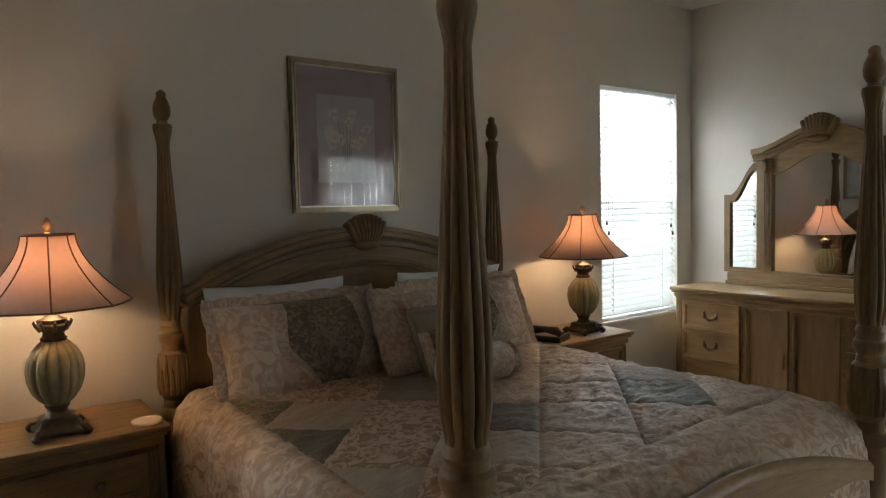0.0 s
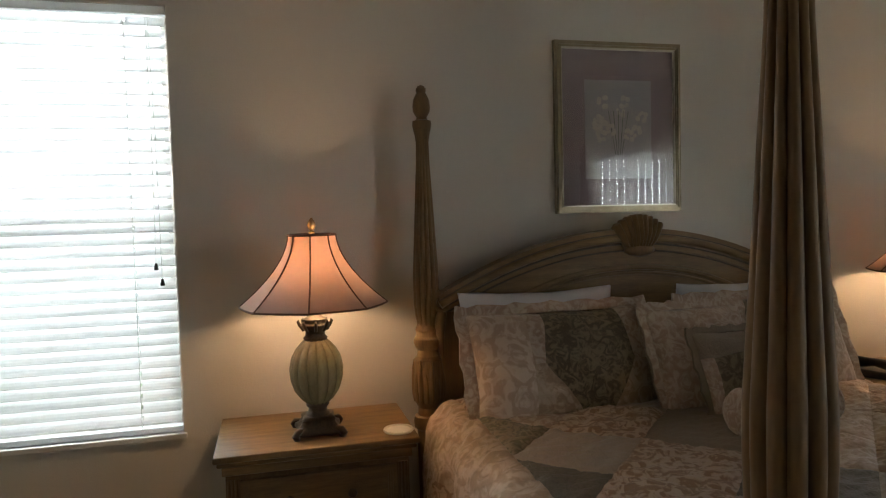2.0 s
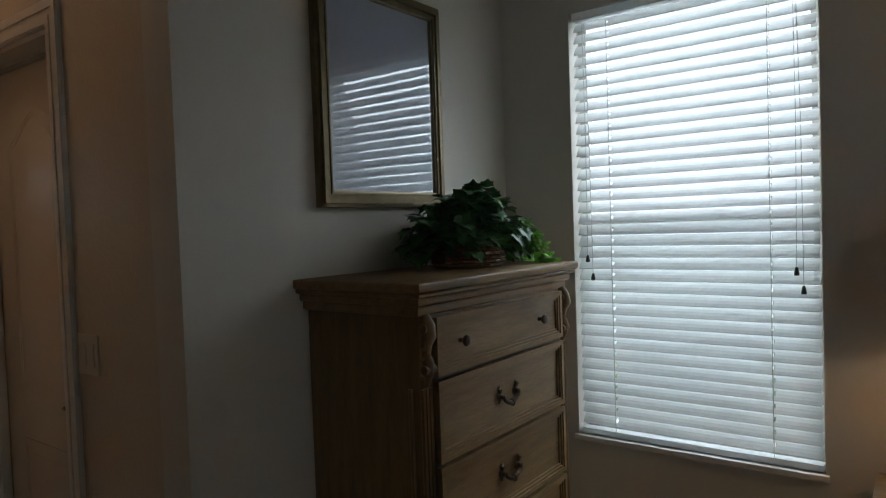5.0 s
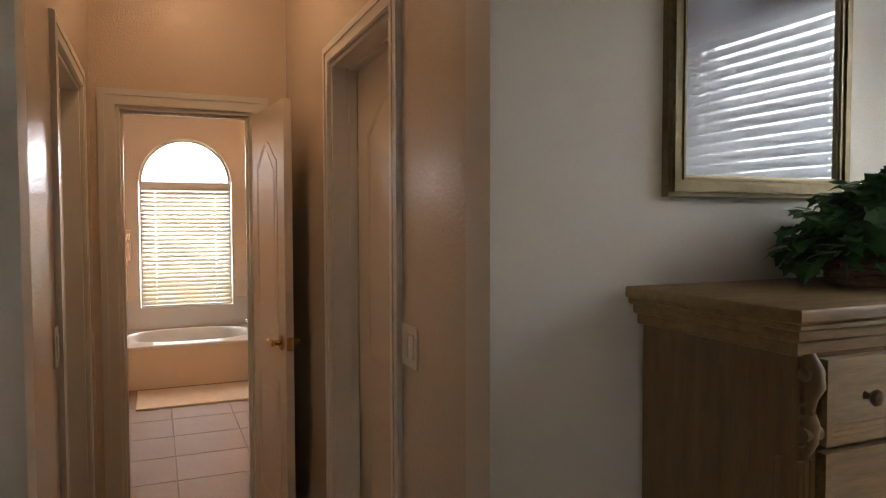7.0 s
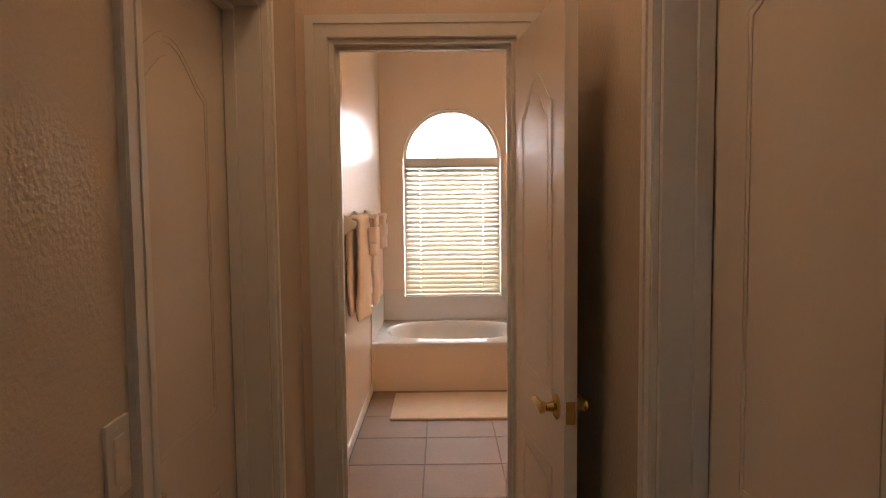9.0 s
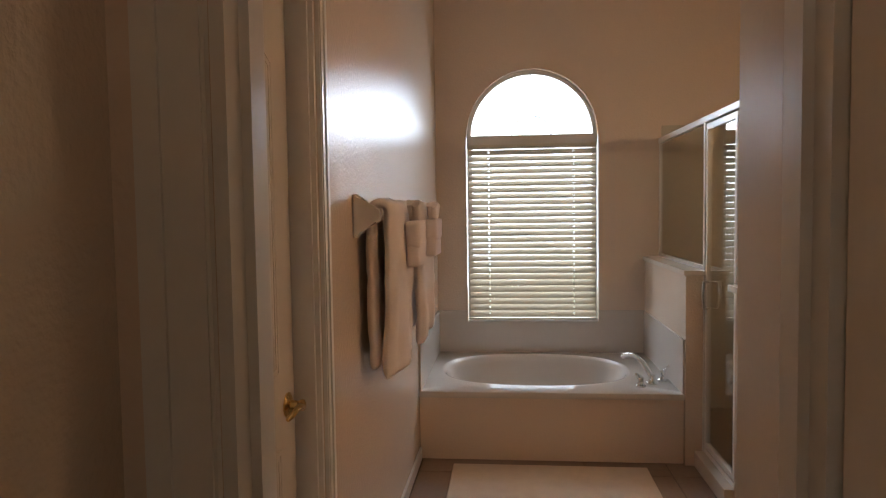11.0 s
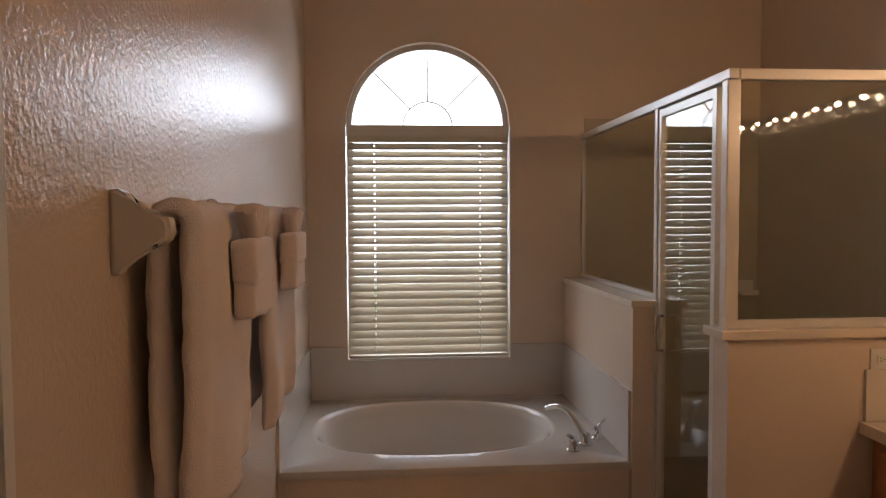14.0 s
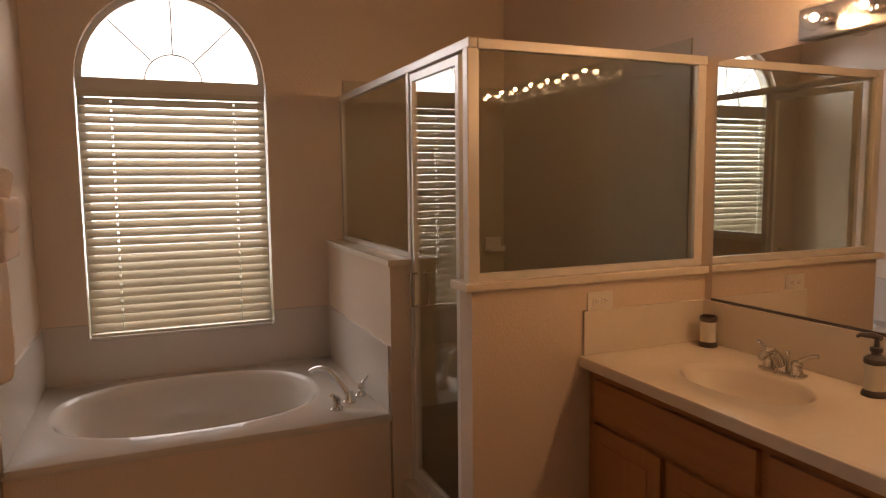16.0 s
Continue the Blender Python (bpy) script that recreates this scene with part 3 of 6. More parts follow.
panel_door("door_closet_bath", (DOOR_C[1] - 0.018, BATH_S - 0.095, 0), 180, 0.614, "shut white moulded closet door beside towels", 1, 0.90)


def wall_plate(name, place, turn, w, h, label, kind):
    """A plastic plate with a rocker or a pair of sockets, its back against local y = 0 and its face towards -y."""
    ob = thing(name, place, label, "switch" if kind == "switch" else "outlet", turn=turn)
    part("plate", soft_box(-w / 2, w / 2, -0.006, 0, -h / 2, h / 2, 0.002), M_CREAM_PLASTIC, ob)
    if kind == "switch":
        n = 2 if w > 0.1 else 1
        for i in range(n):
            cx = (i - (n - 1) / 2) * 0.046
            part("rocker", soft_box(cx - 0.0165, cx + 0.0165, -0.0095, -0.005, -0.0335, 0.0335, 0.002), M_CREAM_PLASTIC, ob)
            for s in (-1, 1):
                part("screw", lathe([(0, 0.003), (0.001, 0.003)], 8, turn=pose(cx, -0.006, s * 0.046, 90)), M_CREAM_PLASTIC, ob)
    else:
        for i in (-1, 1):
            part("socket", soft_box(i * 0.02 - 0.015, i * 0.02 + 0.015, -0.008, -0.005, -0.014, 0.014, 0.002), M_CREAM_PLASTIC, ob)
            part("slot", boxes((i * 0.02 - 0.007, i * 0.02 + 0.001, -0.0085, -0.0078, 0.004, 0.006), (i * 0.02 - 0.007, i * 0.02 + 0.001, -0.0085, -0.0078, -0.006, -0.004), (i * 0.02 + 0.006, i * 0.02 + 0.010, -0.0085, -0.0078, -0.002, 0.002)), M_BLACK, ob)
    return ob


wall_plate("light_switch", (-0.476, HALL_N, 1.181), 0, 0.115, 0.115, "ivory plastic double light switch on hall wall", "switch")
wall_plate("light_switch", (-0.988, HALL_S, 1.158), 180, 0.07, 0.115, "ivory plastic light switch on hall wall", "switch")
wall_plate("wall_outlet", (-4.765, -0.415, 0.945), 90, 0.115, 0.07, "ivory plastic wall outlet above the vanity top", "outlet")

# ---- windows and blinds ----


def window(name, x0, x1, z0, z1, y, label):
    """A sash window set in the north wall, with a marble sill."""
    ob = thing(name, (0, 0, 0), label, "window")
    tagged(ob, kind="structure")
    f = 0.035
    inner, outer = [(x0 + f, z0 + f), (x0 + f, z1 - f), (x1 - f, z1 - f), (x1 - f, z0 + f)], [(x0, z0), (x0, z1), (x1, z1), (x1, z0)]
    part("window_frame", ribbon(inner, outer, "y", y, y + 0.05, None, True), M_TRIM, ob)
    mid = (z0 + z1) / 2
    part("meeting_rail", soft_box(x0 + f, x1 - f, y + 0.005, y + 0.045, mid - 0.02, mid + 0.02, 0.003), M_TRIM, ob)
    for a, b in ((z0 + f, mid - 0.02), (mid + 0.02, z1 - f)):
        p = part("pane", boxes((x0 + f, x1 - f, y + 0.022, y + 0.027, a, b)), M_PANE, ob)
        p.visible_shadow = False
    # Added tinted pane that darkens the view through the lower sash.
    p = part("sash_dimmer", boxes((x0 + f, x1 - f, y + 0.046, y + 0.048, z0 + f, mid)), M_SASH_TINT, ob, "tinted pane added to dim the lower sash")
    p.visible_shadow = False
    part("window_sill", soft_box(x0 - 0.012, x1 + 0.012, -0.02, y, z0 - 0.02, z0, 0.004), M_TRIM, ob, "white marble sill")
    return ob


window("window_1", *WIN_L, 0.085, "white sash window beside the chest, sunlit blinds")
window("window_2", *WIN_R, 0.085, "white sash window beside the dresser, bright blinds")


def blind(name, place, turn, width, height, pitch, tilt, slat_width, mat, label, tassels=True):
    """A horizontal blind that hangs from its top centre; local y points outdoors."""
    ob = thing(name, place, label, "blind", "window blinds", turn)
    part("head_rail", soft_box(-width / 2, width / 2, -0.022, 0.022, -0.030, 0, 0.003), mat, ob)
    part("bottom_rail", soft_box(-width / 2, width / 2, -0.022, 0.022, -height, -height + 0.022, 0.004), mat, ob)
    bm = bmesh.new()
    rows = []
    for i in range(5):
        u = (i / 4 - 0.5) * slat_width
        lift = 0.003 * (1 - (2 * i / 4 - 1) ** 2)
        rows.append((u, lift))
    outline = [(u, l + 0.0012) for u, l in rows] + [(u, l - 0.0012) for u, l in rows[::-1]]
    # each slat is routed through for its cords
    half, slot, cords = width / 2 - 0.004, 0.0045, (-0.335 * width, 0.325 * width)
    edges = [-half] + [c + q * slot for c in cords for q in (-1, 1)] + [half]
    for a, b in zip(edges[0::2], edges[1::2]):
        extrude_outline(outline, "x", a, b, bm)
    for c in cords:
        for lo, hi in ((0, 2), (2, 4)):
            ends = [(rows[lo][0] + (0.008 if lo else 0), rows[lo][1]), (rows[hi][0] - (0 if lo else 0.008), rows[hi][1])]
            extrude_outline([(u, l + 0.0012) for u, l in ends] + [(u, l - 0.0012) for u, l in ends[::-1]], "x", c - slot, c + slot, bm)
    z = -0.030 - pitch * 0.55
    slat = part("slat", bm, mat, ob)
    slat.matrix_basis = pose(0, 0, z, tilt)
    z -= pitch
    k = 1
    while z > -height + 0.03:
        more = new("slat", slat.data)
        more.parent = ob
        more.matrix_basis = pose(0, 0, z, tilt + 0.5 * math.sin(k * 2.3), 0.05 * math.sin(k * 1.7))
        z -= pitch
        k += 1
    for u in (-0.335, 0.325):
        for y in (-slat_width / 2 * 0.62, slat_width / 2 * 0.62):
            part("ladder_cord", tube([(u * width, y, -0.05), (u * width, y, -height + 0.01)], 0.0016, 5), M_CORD, ob)
    if tassels:
        for x, drop in ((-width * 0.44, (0.93, 1.0)), (width * 0.42, (0.97, 1.03))):
            for i, d in enumerate(drop):
                c = part("pull_cord", tube([(x + 0.008 * i, -0.034, -0.05), (x + 0.014 * i + 0.004, -0.036, -0.5), (x + 0.02 * i, -0.036, -d)], 0.0013, 5), M_CORD, ob)
                part("tassel", lathe([(0, 0.0075), (0.005, 0.0085), (0.024, 0.005), (0.028, 0.002)], 12, (x + 0.02 * i, -0.036), z0=-d - 0.03), M_TASSEL, c, "dark wooden cord tassel", True)
    return ob


blind("window_blind", ((WIN_L[0] + WIN_L[1]) / 2, 0.036, WIN_L[3]), 0, WIN_L[1] - WIN_L[0] - 0.012, WIN_L[3] - WIN_L[2], 0.0435, TILT_BED, 0.05, M_SLAT, "white two-inch slatted blind, slats half shut")
blind("window_blind", ((WIN_R[0] + WIN_R[1]) / 2, 0.036, WIN_R[3]), 0, WIN_R[1] - WIN_R[0] - 0.012, WIN_R[3] - WIN_R[2], 0.0435, TILT_BED, 0.05, M_SLAT, "white two-inch slatted blind, glaring with daylight")
blind("bathroom_blind", (BATH_W - 0.03, AC, 1.877), 90, 2 * AR - 0.012, 1.877 - SILL, 0.0445, TILT_BATH, 0.05, M_SLAT_BATH, "cream slatted blind below the arch, half shut", False)

arch = tagged(thing("window_3", (0, 0, 0), "white arched bathroom window with sunburst bars", "window"), kind="structure")
bx = BATH_W - 0.10


def half_ring(r, n=24):
    return [(AC + r * math.cos(math.pi * i / n), SPRING + r * math.sin(math.pi * i / n)) for i in range(n + 1)]


part("arch_frame", ribbon(half_ring(AR - 0.03), half_ring(AR), "x", bx, bx + 0.05), M_TRIM, arch)
part("mullion", soft_box(bx, bx + 0.075, AC - AR, AC + AR, 1.878, SPRING + 0.004, 0.004), M_TRIM, arch)
bm = ribbon(half_ring(0.138, 16), half_ring(0.146, 16), "x", bx + 0.015, bx + 0.03)
for a in (45, 90, 135):
    c, s = math.cos(radians(a)), math.sin(radians(a))
    p = [(AC + 0.14 * c, SPRING + 0.14 * s), (AC + (AR - 0.02) * c, SPRING + (AR - 0.02) * s)]
    ribbon([(y - 0.004 * s, z + 0.004 * c) for y, z in p], [(y + 0.004 * s, z - 0.004 * c) for y, z in p], "x", bx + 0.016, bx + 0.029, bm)
part("sunburst_bar", bm, M_TRIM, arch)
glass = part("pane", extrude_outline(half_ring(AR - 0.02), "x", bx + 0.02, bx + 0.024), M_PANE, arch)
glass.visible_shadow = False
inner, outer = [(AC - AR + 0.035, SILL + 0.035), (AC - AR + 0.035, 1.878), (AC + AR - 0.035, 1.878), (AC + AR - 0.035, SILL + 0.035)], [(AC - AR, SILL), (AC - AR, 1.878), (AC + AR, 1.878), (AC + AR, SILL)]
part("window_frame", ribbon(inner, outer, "x", bx, bx + 0.045, None, True), M_TRIM, arch)
glass = part("pane", boxes((bx + 0.02, bx + 0.024, AC - AR + 0.03, AC + AR - 0.03, SILL + 0.03, 1.88)), M_PANE, arch)
glass.visible_shadow = False
part("window_sill", soft_box(BATH_W - 0.10, BATH_W + 0.012, AC - AR + 0.001, AC + AR - 0.001, SILL - 0.002, SILL + 0.008, 0.002), M_TRIM, arch)

# glazed door with vertical blinds in the south wall
slider = tagged(thing("door_patio", (0, 0, 0), "white sliding glass door behind vertical blinds", "door"), kind="structure")
x0, x1, z0, z1 = SLIDER
part("door_frame", ribbon([(x0 + 0.05, z0 + 0.05), (x0 + 0.05, z1 - 0.05), (x1 - 0.05, z1 - 0.05), (x1 - 0.05, z0 + 0.05)], [(x0, z0), (x0, z1), (x1, z1), (x1, z0)], "y", -4.13, -4.07, None, True), M_TRIM, slider)
part("middle_stile", soft_box((x0 + x1) / 2 - 0.03, (x0 + x1) / 2 + 0.03, -4.125, -4.075, z0 + 0.05, z1 - 0.05, 0.003), M_TRIM, slider)
glass = part("pane", boxes((x0 + 0.05, x1 - 0.05, -4.102, -4.098, z0 + 0.05, z1 - 0.05)), M_PANE, slider)
glass.visible_shadow = False
vb = thing("vertical_blind", (0, -3.97, 0), "white vertical blind with louvres partly turned", "blind")
part("track", soft_box(x0 - 0.05, x1 + 0.05, -0.03, 0.02, z1 + 0.01, z1 + 0.05, 0.004), M_TRIM, vb)
louvre = part("louvre", boxes((-0.050, 0.050, -0.001, 0.001, 0.05, z1 + 0.01)), M_VANE, vb)
louvre.matrix_basis = pose(x0 + 0.04, 0, 0, 0, 0, -16.5)
for i in range(1, 12):
    more = new("louvre", louvre.data)
    more.parent = vb
    more.matrix_basis = pose(x0 + 0.04 + 0.086 * i, 0, 0, 0, 0, -16.5)

# ---- bedroom furniture ----
POST = [(0, 0.034), (0.03, 0.046), (0.09, 0.052), (0.11, 0.040), (0.13, 0.046), (0.60, 0.050), (0.64, 0.050), (0.65, 0.060), (0.675, 0.063), (0.695, 0.058), (0.70, 0.046), (0.73, 0.044), (0.745, 0.052), (0.76, 0.056),
        (0.84, 0.061), (0.92, 0.057), (0.935, 0.045), (0.96, 0.042), (0.975, 0.051), (0.99, 0.055), (1.005, 0.053), (1.015, 0.045), (1.03, 0.044), (1.04, 0.048), (1.052, 0.044), (1.06, 0.040), (1.075, 0.042), (1.10, 0.047),
        (1.14, 0.0515), (1.20, 0.053), (1.26, 0.0525), (1.40, 0.0445), (1.56, 0.0355), (1.70, 0.0275), (1.78, 0.0255), (1.81, 0.030), (1.835, 0.036), (1.85, 0.0375), (1.862, 0.036), (1.866, 0.024), (1.876, 0.020), (1.886, 0.026),
        (1.90, 0.033), (1.92, 0.0345), (1.945, 0.031), (1.965, 0.022), (1.972, 0.017), (1.978, 0.0195), (1.988, 0.0195), (1.997, 0.013), (2.002, 0.003)]
BX0, BX1, BHEAD, BFOOT = 2.10, 3.878, -0.157, -2.105
BC = (BX0 + BX1) / 2


def acanthus(center, z0, z1, r, parent):
    """Carved leaves round a post."""
    bm = bmesh.new()
    for k in range(8):
        a = 2 * math.pi * k / 8
        for j, (u, v) in enumerate(((0, 1.0), (0.5, 0.7))):
            b = a + u * math.pi / 4
            pts = []
            for i in range(6):
                f = i / 5
                rr = r + 0.001 + 0.004 * math.sin(f * math.pi * 0.9) + 0.002 * f
                pts.append((center[0] + rr * math.cos(b), center[1] + rr * math.sin(b), z0 + (z1 - z0) * f * v))
            tube(pts, [0.009, 0.012, 0.012, 0.010, 0.008, 0.003], 8, bm)
    return part("carved_leaves", bm, M_WOOD, parent, smooth=True)


bed = thing("poster_bed", (0, 0, 0), "washed-pine four-poster bed with shell crest", "bed")
for x in (BX0, BX1):
    for y, nm in ((BHEAD, "head_post"), (BFOOT, "foot_post")):
        p = part(nm, lathe(POST, 96, (x, y), 12, 0.20, (1.075, 1.80)), M_WOOD, bed, "fluted turned bedpost with urn finial", True, 24)
        acanthus((x, y), 0.755, 0.925, 0.052, p)


def head_arch(x, drop=0.0):
    return 1.415 - drop - 0.245 * ((x - BC) / 0.86) ** 2


xs = [BX0 + 0.045 + (BX1 - BX0 - 0.09) * i / 40 for i in range(41)]
outline = [(xs[0], 0.35)] + [(x, head_arch(x, 0.02)) for x in xs] + [(xs[-1], 0.35)]
part("headboard_panel", extrude_outline(outline, "y", BHEAD - 0.012, BHEAD + 0.02), M_WOOD_H, bed)
for lo, hi, d, nm in ((0.0, 0.030, 0.048, "cornice_moulding"), (0.03, 0.060, 0.034, "cornice_moulding"), (0.06, 0.085, 0.022, "cornice_moulding")):
    part(nm, ribbon([(x, head_arch(x, hi)) for x in xs], [(x, head_arch(x, lo)) for x in xs], "y", BHEAD - d, BHEAD + 0.03), M_WOOD_H, bed)
part("cornice_roll", tube([(x, BHEAD - 0.040, head_arch(x, 0.040)) for x in xs], 0.017, 10), M_WOOD_H, bed, smooth=True)
# Dark tubes paint in the shade between the headboard's mouldings.
for drop, y, r in ((0.064, 0.031, 0.005), (0.022, 0.047, 0.003), (0.094, 0.013, 0.004)):
    part("shade_line_wood", tube([(x, BHEAD - y, head_arch(x, drop)) for x in xs], r, 6), M_WOOD_DARK, bed, "dark line painting the moulding's shade", True)
for sgn, x in ((1, BX0 + 0.055), (-1, BX1 - 0.055)):
    bm = bmesh.new()
    tube([(x + sgn * (0.012 + 0.034 * (1 - q / 16)) * math.cos(q * 0.55 + 0.6), BHEAD - 0.030, 1.145 + (0.010 + 0.034 * (1 - q / 16)) * math.sin(q * 0.55 + 0.6)) for q in range(16)], [0.017 - 0.0005 * q for q in range(16)], 8, bm)
    tube([(x, BHEAD - 0.026, 1.11), (x - sgn * 0.012, BHEAD - 0.028, 1.05), (x - sgn * 0.010, BHEAD - 0.026, 0.98), (x, BHEAD - 0.022, 0.92)], [0.020, 0.024, 0.016, 0.005], 8, bm)
    part("end_scroll", bm, M_WOOD, bed, "carved scroll at the headboard end", True, 60)
xi = [BX0 + 0.17 + (BX1 - BX0 - 0.34) * i / 40 for i in range(41)]
part("inner_moulding", tube([(x, BHEAD - 0.016, head_arch(x, 0.165) - 0.06 * abs((x - BC) / 0.72) ** 3) for x in xi], 0.013, 8), M_WOOD_H, bed, smooth=True)
part("inner_moulding", tube([(x, BHEAD - 0.014, head_arch(x, 0.19) - 0.06 * abs((x - BC) / 0.72) ** 3) for x in xi], 0.007, 8), M_WOOD_H, bed, smooth=True)
for x in (BX0 + 0.10, BX1 - 0.10):
    part("headboard_stile", soft_box(x - 0.055, x + 0.055, BHEAD - 0.022, BHEAD + 0.02, 0.3, head_arch(x, 0.10), 0.006), M_WOOD, bed)


def shell(center, w, h, axis, out, parent, lobes=9):
    """A carved scallop shell: one fluted surface that fans out from its foot, with a scroll below."""
    bm = bmesh.new()
    cx, cz, d = center
    steps, rows, sheets = lobes * 6, 9, []
    for depth in (1.0, 0.0):
        sheet = []
        for i in range(steps + 1):
            k = 2 * i / steps - 1
            ridge = abs(math.sin(math.pi * lobes * i / steps))
            line = []
            for j in range(rows + 1):
                f = j / rows
                u = k * (0.42 + 0.55 * f ** 0.8) * w / 2
                v = h * (0.16 + 0.84 * f * (1 - 0.34 * k * k) * (0.955 + 0.045 * ridge))
                bulge = 0.020 + 0.036 * math.sin(math.pi * min(1, 0.2 + 0.66 * f)) * (1 - 0.45 * k * k) + 0.011 * (0.35 + f) * ridge
                push = out * bulge * depth
                line.append(bm.verts.new((cx + u, d + push, cz + v) if axis == "y" else (d + push, cx + u, cz + v)))
            sheet.append(line)
        sheets.append(sheet)
        for p, q in zip(sheet, sheet[1:]):
            for j in range(rows):
                bm.faces.new((p[j], p[j + 1], q[j + 1], q[j]))
    rims = [[sh[i][0] for i in range(steps)] + [sh[steps][j] for j in range(rows)] + [sh[i][rows] for i in range(steps, 0, -1)] + [sh[0][j] for j in range(rows, 0, -1)] for sh in sheets]
    for i in range(len(rims[0])):
        j = (i + 1) % len(rims[0])
        bm.faces.new((rims[0][i], rims[0][j], rims[1][j], rims[1][i]))
    foot = (cx, d + out * 0.03, cz + h * 0.14) if axis == "y" else (d + out * 0.03, cx, cz + h * 0.14)
    s = 0.30 * w
    ends = ((foot[0] - s, foot[1], foot[2]), (foot[0] + s, foot[1], foot[2])) if axis == "y" else ((foot[0], foot[1] - s, foot[2]), (foot[0], foot[1] + s, foot[2]))
    mids = [tuple(ends[0][k] + (ends[1][k] - ends[0][k]) * q for k in range(3)) for q in (0, 0.15, 0.5, 0.85, 1)]
    tube(mids, [0.006, h * 0.12, h * 0.17, h * 0.12, 0.006], 10, bm)
    return part("carved_shell", bm, M_WOOD, parent, "carved scallop shell crest", True, 60)


shell((BC + 0.02, 1.30, BHEAD - 0.03), 0.235, 0.175, "y", -1, bed)
xf = [BX0 + 0.04 + (BX1 - BX0 - 0.08) * i / 30 for i in range(31)]


def foot_arch(x, drop=0.0):
    return 0.765 - drop - 0.17 * abs((x - BC) / 0.86) ** 1.6


part("footboard_panel", extrude_outline([(xf[0], 0.28)] + [(x, foot_arch(x, 0.03)) for x in xf] + [(xf[-1], 0.28)], "y", BFOOT - 0.018, BFOOT + 0.018), M_WOOD_H, bed)
part("footboard_cap", tube([(x, BFOOT - 0.006, foot_arch(x, 0.024)) for x in xf], 0.026, 14), M_WOOD_H, bed, smooth=True)
part("footboard_moulding", ribbon([(x, foot_arch(x, 0.065)) for x in xf], [(x, foot_arch(x, 0.035)) for x in xf], "y", BFOOT - 0.03, BFOOT + 0.024), M_WOOD_H, bed)
for x in (BX0 + 0.01, BX1 - 0.01):
    part("side_rail", soft_box(x - 0.014, x + 0.014, BFOOT + 0.05, BHEAD - 0.05, 0.24, 0.42, 0.004), M_WOOD_Y, bed)
part("mattress", soft_box(BX0 + 0.05, BX1 - 0.05, BFOOT + 0.05, BHEAD - 0.03, 0.30, 0.70, 0.05, 4), M_WHITE_CLOTH, bed, "white quilted mattress", True)

# the quilted comforter: a flat patchwork top with a border, hanging at both sides and the foot


def drape(s, flat, r):
    """Where a cloth goes that lies flat up to |s| = flat and then bends down over a rounded edge: (along, drop)."""
    a = abs(s) - flat
    if a <= 0:
        return s, 0.0
    sign = 1 if s > 0 else -1
    arc = r * math.pi / 2
    if a < arc:
        return sign * (flat + r * math.sin(a / r)), r * (1 - math.cos(a / r))
    return sign * (flat + r + 0.05 * (a - arc)), r + (a - arc)


HALF, RAD = 0.80, 0.145
CELL = 0.305                        # side of a patch; the patches stand on their corners
STEP = CELL * math.sqrt(2) / 30
S_AT, T_AT = -0.1768, 0.3536        # a corner where four patches meet
I0, I1, J0, J1 = -84, 109, -31, 116
BORDER_I, BORDER_J = (-44, 69), 80  # seams between the patchwork and its border
SLOPE = math.sqrt(0.5)


def patch_place(s, t):
    """Where a point of the cloth lies along the two diagonal rows of patches, in patches."""
    return ((s + t) * SLOPE - 0.125) / CELL + 1, ((t - s) * SLOPE - 0.375) / CELL


def cloth(i, j):
    """The place of the comforter's grid point: flat on the bed, bent over its edges, quilted and creased."""
    s, t = S_AT + STEP * i, T_AT + STEP * j
    x, dx = drape(s, HALF, RAD)
    y, dy = drape(t, 1.60, 0.16)
    inside = min(i - BORDER_I[0], BORDER_I[1] - i, BORDER_J - j) * STEP
    if inside > 0:
        p, q = patch_place(s, t)
        seam = min(abs(p - round(p)) * CELL, abs(q - round(q)) * CELL, inside)
    else:
        run = (-inside) % 0.105
        seam = min(run, 0.105 - run) * 0.8
    puff = 0.008 * min(1, seam / 0.03) ** 0.6 - 0.008
    w = 0.013 * noise.noise(Vector((s * 3.1, t * 2.3, 0.3))) + 0.006 * noise.noise(Vector((s * 9 + t * 5, t * 11, 2.1))) + 0.006 * noise.noise(Vector((s * 13 + t * 4, t * 46, 5.0))) + 0.0025 * noise.noise(Vector((s * 40, t * 70, 8.0)))
    hang = min(1.0, dx / 0.2)
    fold = 0.022 * hang * math.sin(t * 17 + 2 * noise.noise(Vector((t * 2, s, 7)))) + 0.02 * hang * noise.noise(Vector((t * 6, s * 5, 9)))
    z = 0.782 + puff + w * 1.3 + 0.015 * (1 - (s / 1.0) ** 2) - dx - dy
    sign = 1 if s > 0 else -1
    return BC + x + sign * fold + sign * w * hang, -0.36 - y, max(z, 0.10)


quilt = thing("comforter", (0, 0, 0), "tan and sage diamond patchwork comforter spread over bed", "comforter")
CLOTHS = {"c": M_CREAM, "t": M_TAUPE, "b": M_BUFF, "d": M_TAN, "s": M_STRIPE, "g": M_SAGE, "p": M_PLAIN}
KNOWN = {(0, 1): "p", (0, 2): "s", (1, 0): "t", (4, 0): "s", (-1, 1): "g", (1, 1): "b", (0, 0): "b"}
KNOWN.update({(2, 1): "s", (4, 1): "b", (4, 2): "t", (3, -1): "d", (3, 0): "b", (2, 2): "p", (3, 1): "p", (3, 2): "c", (1, 2): "b", (1, 3): "p", (2, 3): "b", (4, -1): "t", (5, -1): "b", (2, 0): "d", (5, 0): "c"})
ROTA = "pbdcpbtcd"
pieces = {}
